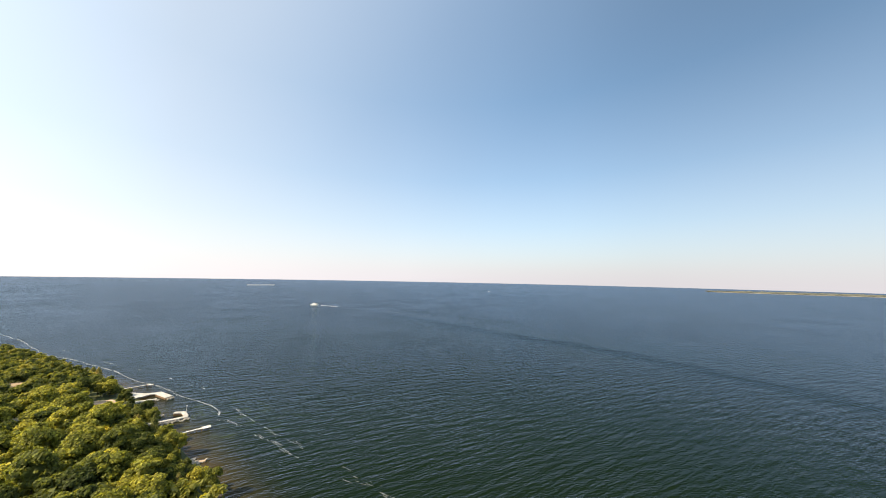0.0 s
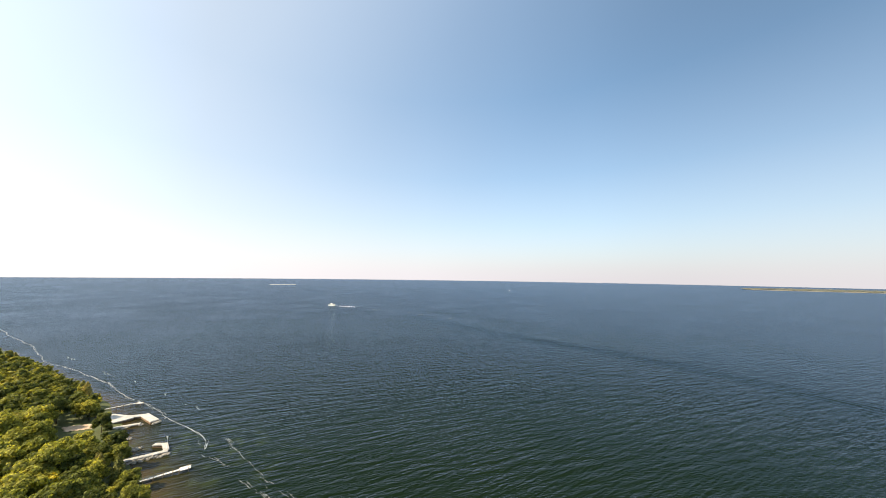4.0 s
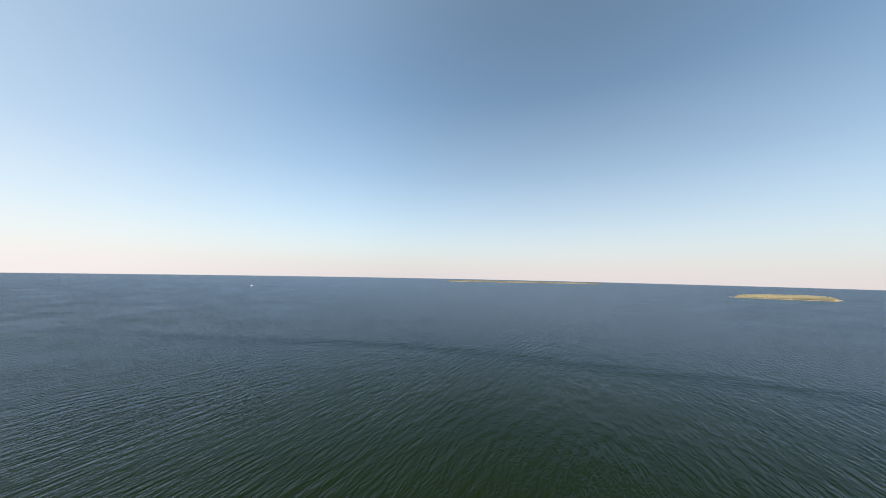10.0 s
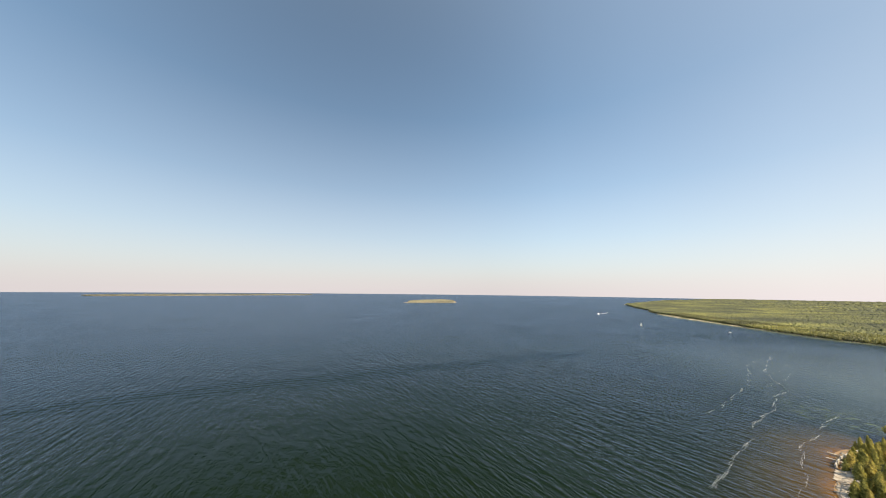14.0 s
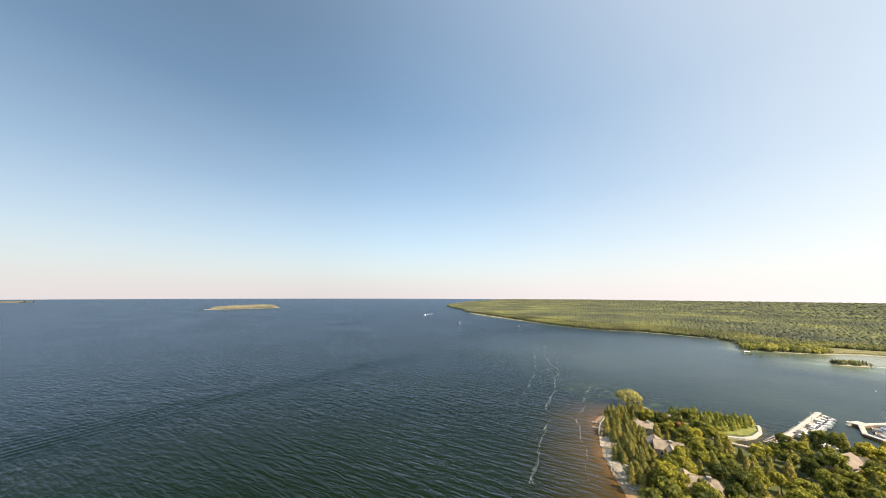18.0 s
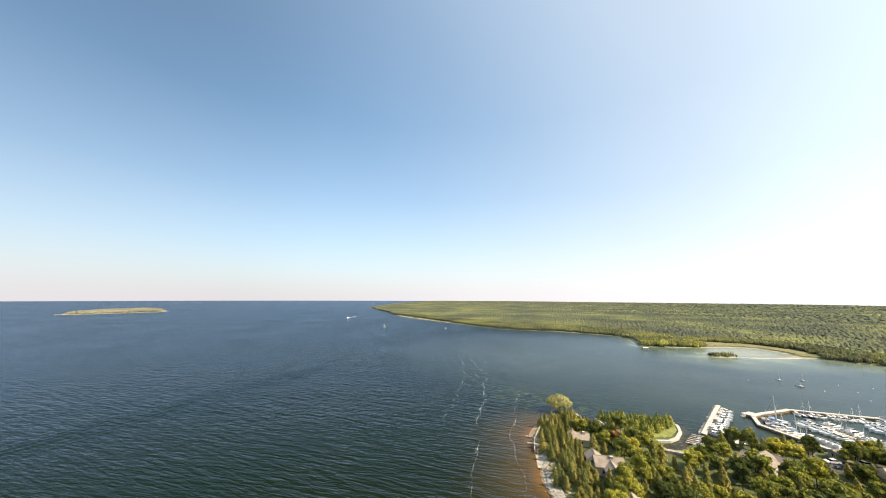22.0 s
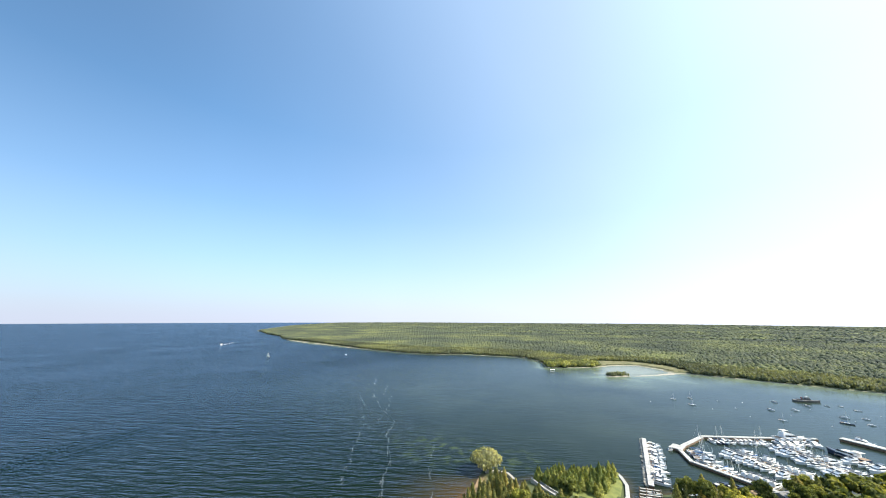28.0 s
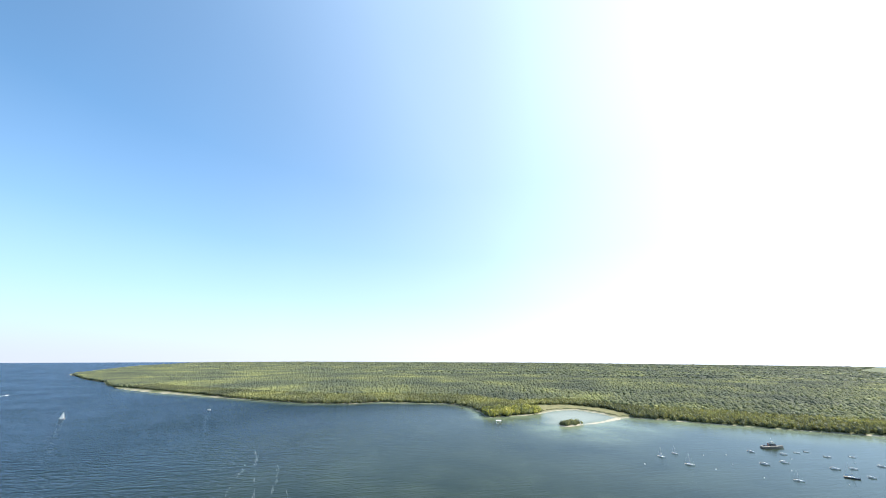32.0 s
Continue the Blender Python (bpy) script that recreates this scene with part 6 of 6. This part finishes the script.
for i in range(220):
    k = int(brr.integers(4))
    t = brr.uniform()
    q = abs(brr.normal(3.2, 1.6))
    x = BEACH[k][0] + (BEACH[k + 1][0] - BEACH[k][0]) * t - q * 0.75
    y = BEACH[k][1] + (BEACH[k + 1][1] - BEACH[k][1]) * t - q * 0.66
    v, f = ICO1
    v = v * (1 + brr.normal(0, 0.15, (len(v), 1))) * brr.uniform(0.12, 0.5) * np.array([1.3, 1, 0.5]) + np.array([x, y, max(ground_at(x, y), -0.1) + 0.12])
    sv.append(v)
    st.append(f + sn)
    sn += len(v)
part("stone", triangles("stone", np.concatenate(sv), np.concatenate(st), ROCK), ROCK, stones)
jetty("beach_jetty", [(131.5, -92.0), (137.2, -88.7)], 0.6, 0.75, "short pale plank jetty on the beach", mat=CONCRETE)
jetty("beach_jetty", [(134.5, -96.5), (141.2, -93.7)], 0.6, 0.75, "short pale plank jetty on the beach", mat=CONCRETE)

# ---- foam streaks and the long wake ----
def along(points, t):
    seg = [math.dist(a, b) for a, b in zip(points, points[1:])]
    d = t * sum(seg)
    k = 0
    while k < len(seg) - 1 and d > seg[k]:
        d -= seg[k]
        k += 1
    u = d / seg[k]
    (x0, y0), (x1, y1) = points[k], points[k + 1]
    return x0 + (x1 - x0) * u, y0 + (y1 - y0) * u, math.atan2(y1 - y0, x1 - x0)


def foam_line(points, strands, spread, seed, breaks=0.0, width=0.09, name="foam_streak", mat=None, label="lacy broken streak of pale foam drifting on the lake", core=0.0, longest=3.0):
    """Short thin strands of foam, in tufts along a gently wandering line; core adds one unbroken thread."""
    r = np.random.default_rng(seed)
    k = Kit()
    total = sum(math.dist(a, b) for a, b in zip(points, points[1:]))

    def spot(s):
        x, y, a = along(points, min(max(s / total, 0.0), 1.0))
        w = 1.1 * math.sin(s / 23.0 + seed) + 0.5 * math.sin(s / 9.1 + 2 * seed)
        return x - math.sin(a) * w, y + math.cos(a) * w, a

    def strand(s, side, L, half):
        n = max(2, int(L / 0.7))
        secs = []
        for i in range(n + 1):
            x, y, a = spot(s + L * i / n)
            side += r.normal(0, 0.09)
            h = half * (0.25 + 0.75 * math.sin(math.pi * (i + 0.4) / (n + 0.8)))
            cx, cy = x - math.sin(a) * side, y + math.cos(a) * side
            secs.append([(cx + math.sin(a) * h, cy - math.cos(a) * h, 0.035), (cx, cy, 0.06), (cx - math.sin(a) * h, cy + math.cos(a) * h, 0.035)])
        k.loft(secs, cap=False)

    for i in range(int(total * strands)):
        s = r.uniform(0, total)
        if math.sin(s / 13.0 + seed) + 0.7 * math.sin(s / 5.3 + 1.7 * seed) + 0.4 * math.sin(s / 2.1) < breaks:
            continue
        strand(s, r.normal(0, spread) + 0.5 * math.sin(s / 3.7), r.uniform(0.4, longest), width * r.uniform(0.5, 1.5))
    s = 0.0
    while core and s < total:
        L = r.uniform(5, 16)
        strand(s, r.normal(0, 0.1), L, core * r.uniform(0.6, 1.3))
        s += L * r.uniform(0.85, 1.1)
    return tagged(new(name, k.mesh(name, mat or FOAM)), label, "foam", kind="stuff")


foam_line([(300, -243), (287, -231), (256.5, -188.4), (219.5, -162.5), (209.5, -144), (186, -116.7), (166.7, -91.9), (153.7, -80.9), (143.9, -66), (133.6, -53.5), (119, -32)], 0.8, 0.3, 1, -1.1, 0.024, longest=7.0)
foam_line([(182, -147), (177, -139), (165.5, -118.4), (157.7, -111.4), (145, -90.3), (133.8, -76.8), (124.8, -67), (111, -50)], 0.7, 0.3, 2, -1.1, 0.022, longest=7.0)
foam_line([(316, -239), (279, -193), (248, -165), (217.8, -131.4), (196, -106), (178, -80)], 0.5, 0.45, 3, -1.1, 0.022, longest=7.0)
foam_line([(340, -272), (300, -228), (268, -196)], 0.5, 0.5, 12, -1.1, 0.032, longest=7.0)
foam_line([(266, -212), (240, -180), (226, -158)], 0.5, 0.5, 15, -1.1, 0.026, longest=7.0)
foam_line([(-560, 372), (-388, 290), (-287, 235), (-229, 210.5), (-144.3, 171.1), (-105.5, 149.4), (-98.5, 143.6), (-95, 139)], 0.6, 0.3, 4, -0.7, 0.06, core=0.15, longest=5.0)
foam_line([(-104, 149.5), (-90.8, 138.1), (-67.9, 123.4), (-47, 109.7), (-31.2, 100.2), (-8, 90)], 0.5, 0.45, 5, -1.0, 0.03, longest=6.0)
foam_line([(-96, 150), (-84, 140), (-72, 131), (-52, 118), (-38, 108), (-16, 97)], 0.4, 0.5, 6, -0.6, 0.026, longest=6.0)
foam_line([(-300, 250), (-220, 216), (-150, 184), (-110, 163)], 0.5, 0.5, 13, 0.5, 0.07)

WAKE = [(340, -110), (329, -82), (311, -22), (288, 14), (262, 75), (228, 134), (196, 205), (160, 262), (120, 310), (70, 350), (-20, 450), (-110, 545), (-190, 606), (-248, 648)]


def wake_ridges(points, offsets, height, width, name, label):
    """Low smooth water ridges side by side along a line."""
    k = Kit()
    for o, hh in offsets:
        secs = []
        n = 110
        for i in range(n + 1):
            x, y, a = along(points, i / n)
            amp = height * hh * (0.65 + 0.35 * math.sin(i * 0.9 + o)) * min(1, i / 6, (n - i) / 6)
            q = o + 0.5 * math.sin(i * 0.31 + o)
            secs.append([(x - math.sin(a) * (q + w * width), y + math.cos(a) * (q + w * width), 0.003 - 0.02 * (abs(w) > 0.9) + amp * (0.5 + 0.5 * math.cos(math.pi * w)))
                         for w in (-1, -0.6, -0.25, 0, 0.25, 0.6, 1)])
        k.loft([q[::-1] for q in secs], cap=False)
    me = k.mesh(name, WATER, True)
    point_values(me, "calm", np.zeros(len(me.vertices)))
    point_values(me, "depth", np.ones(len(me.vertices)))
    point_values(me, "weed", np.zeros(len(me.vertices)))
    point_values(me, "shoal", np.zeros(len(me.vertices)))
    point_values(me, "silt", np.zeros(len(me.vertices)))
    return tagged(new(name, me), label, "waves", kind="stuff")


wake_ridges(WAKE[:12], ((-11.5, 0.5), (-6.8, 0.8), (-2.3, 1.0), (2.2, 1.0), (6.7, 0.8), (11.4, 0.5)), 0.2, 2.0, "wake_wave", "long low wake waves crossing the lake")
foam_line([(-222, 640), (-78, 551), (40, 440)], 0.25, 0.6, 14, 0.2, 0.16, "ferry_trail", FOAM, "thin pale trail behind the ferry")
foam_line([(-250, 649), (-232, 644), (-206, 633)], 4, 0.8, 7, -3, 0.6, "ferry_wake", WAKE_FOAM, "white churned wake behind the ferry", core=0.8)
foam_line([(906, -370), (930, -392), (960, -420)], 1.5, 0.8, 8, -1.0, 0.5, "boat_wake", WAKE_FOAM, "white churned wake behind a motor yacht", core=0.8)
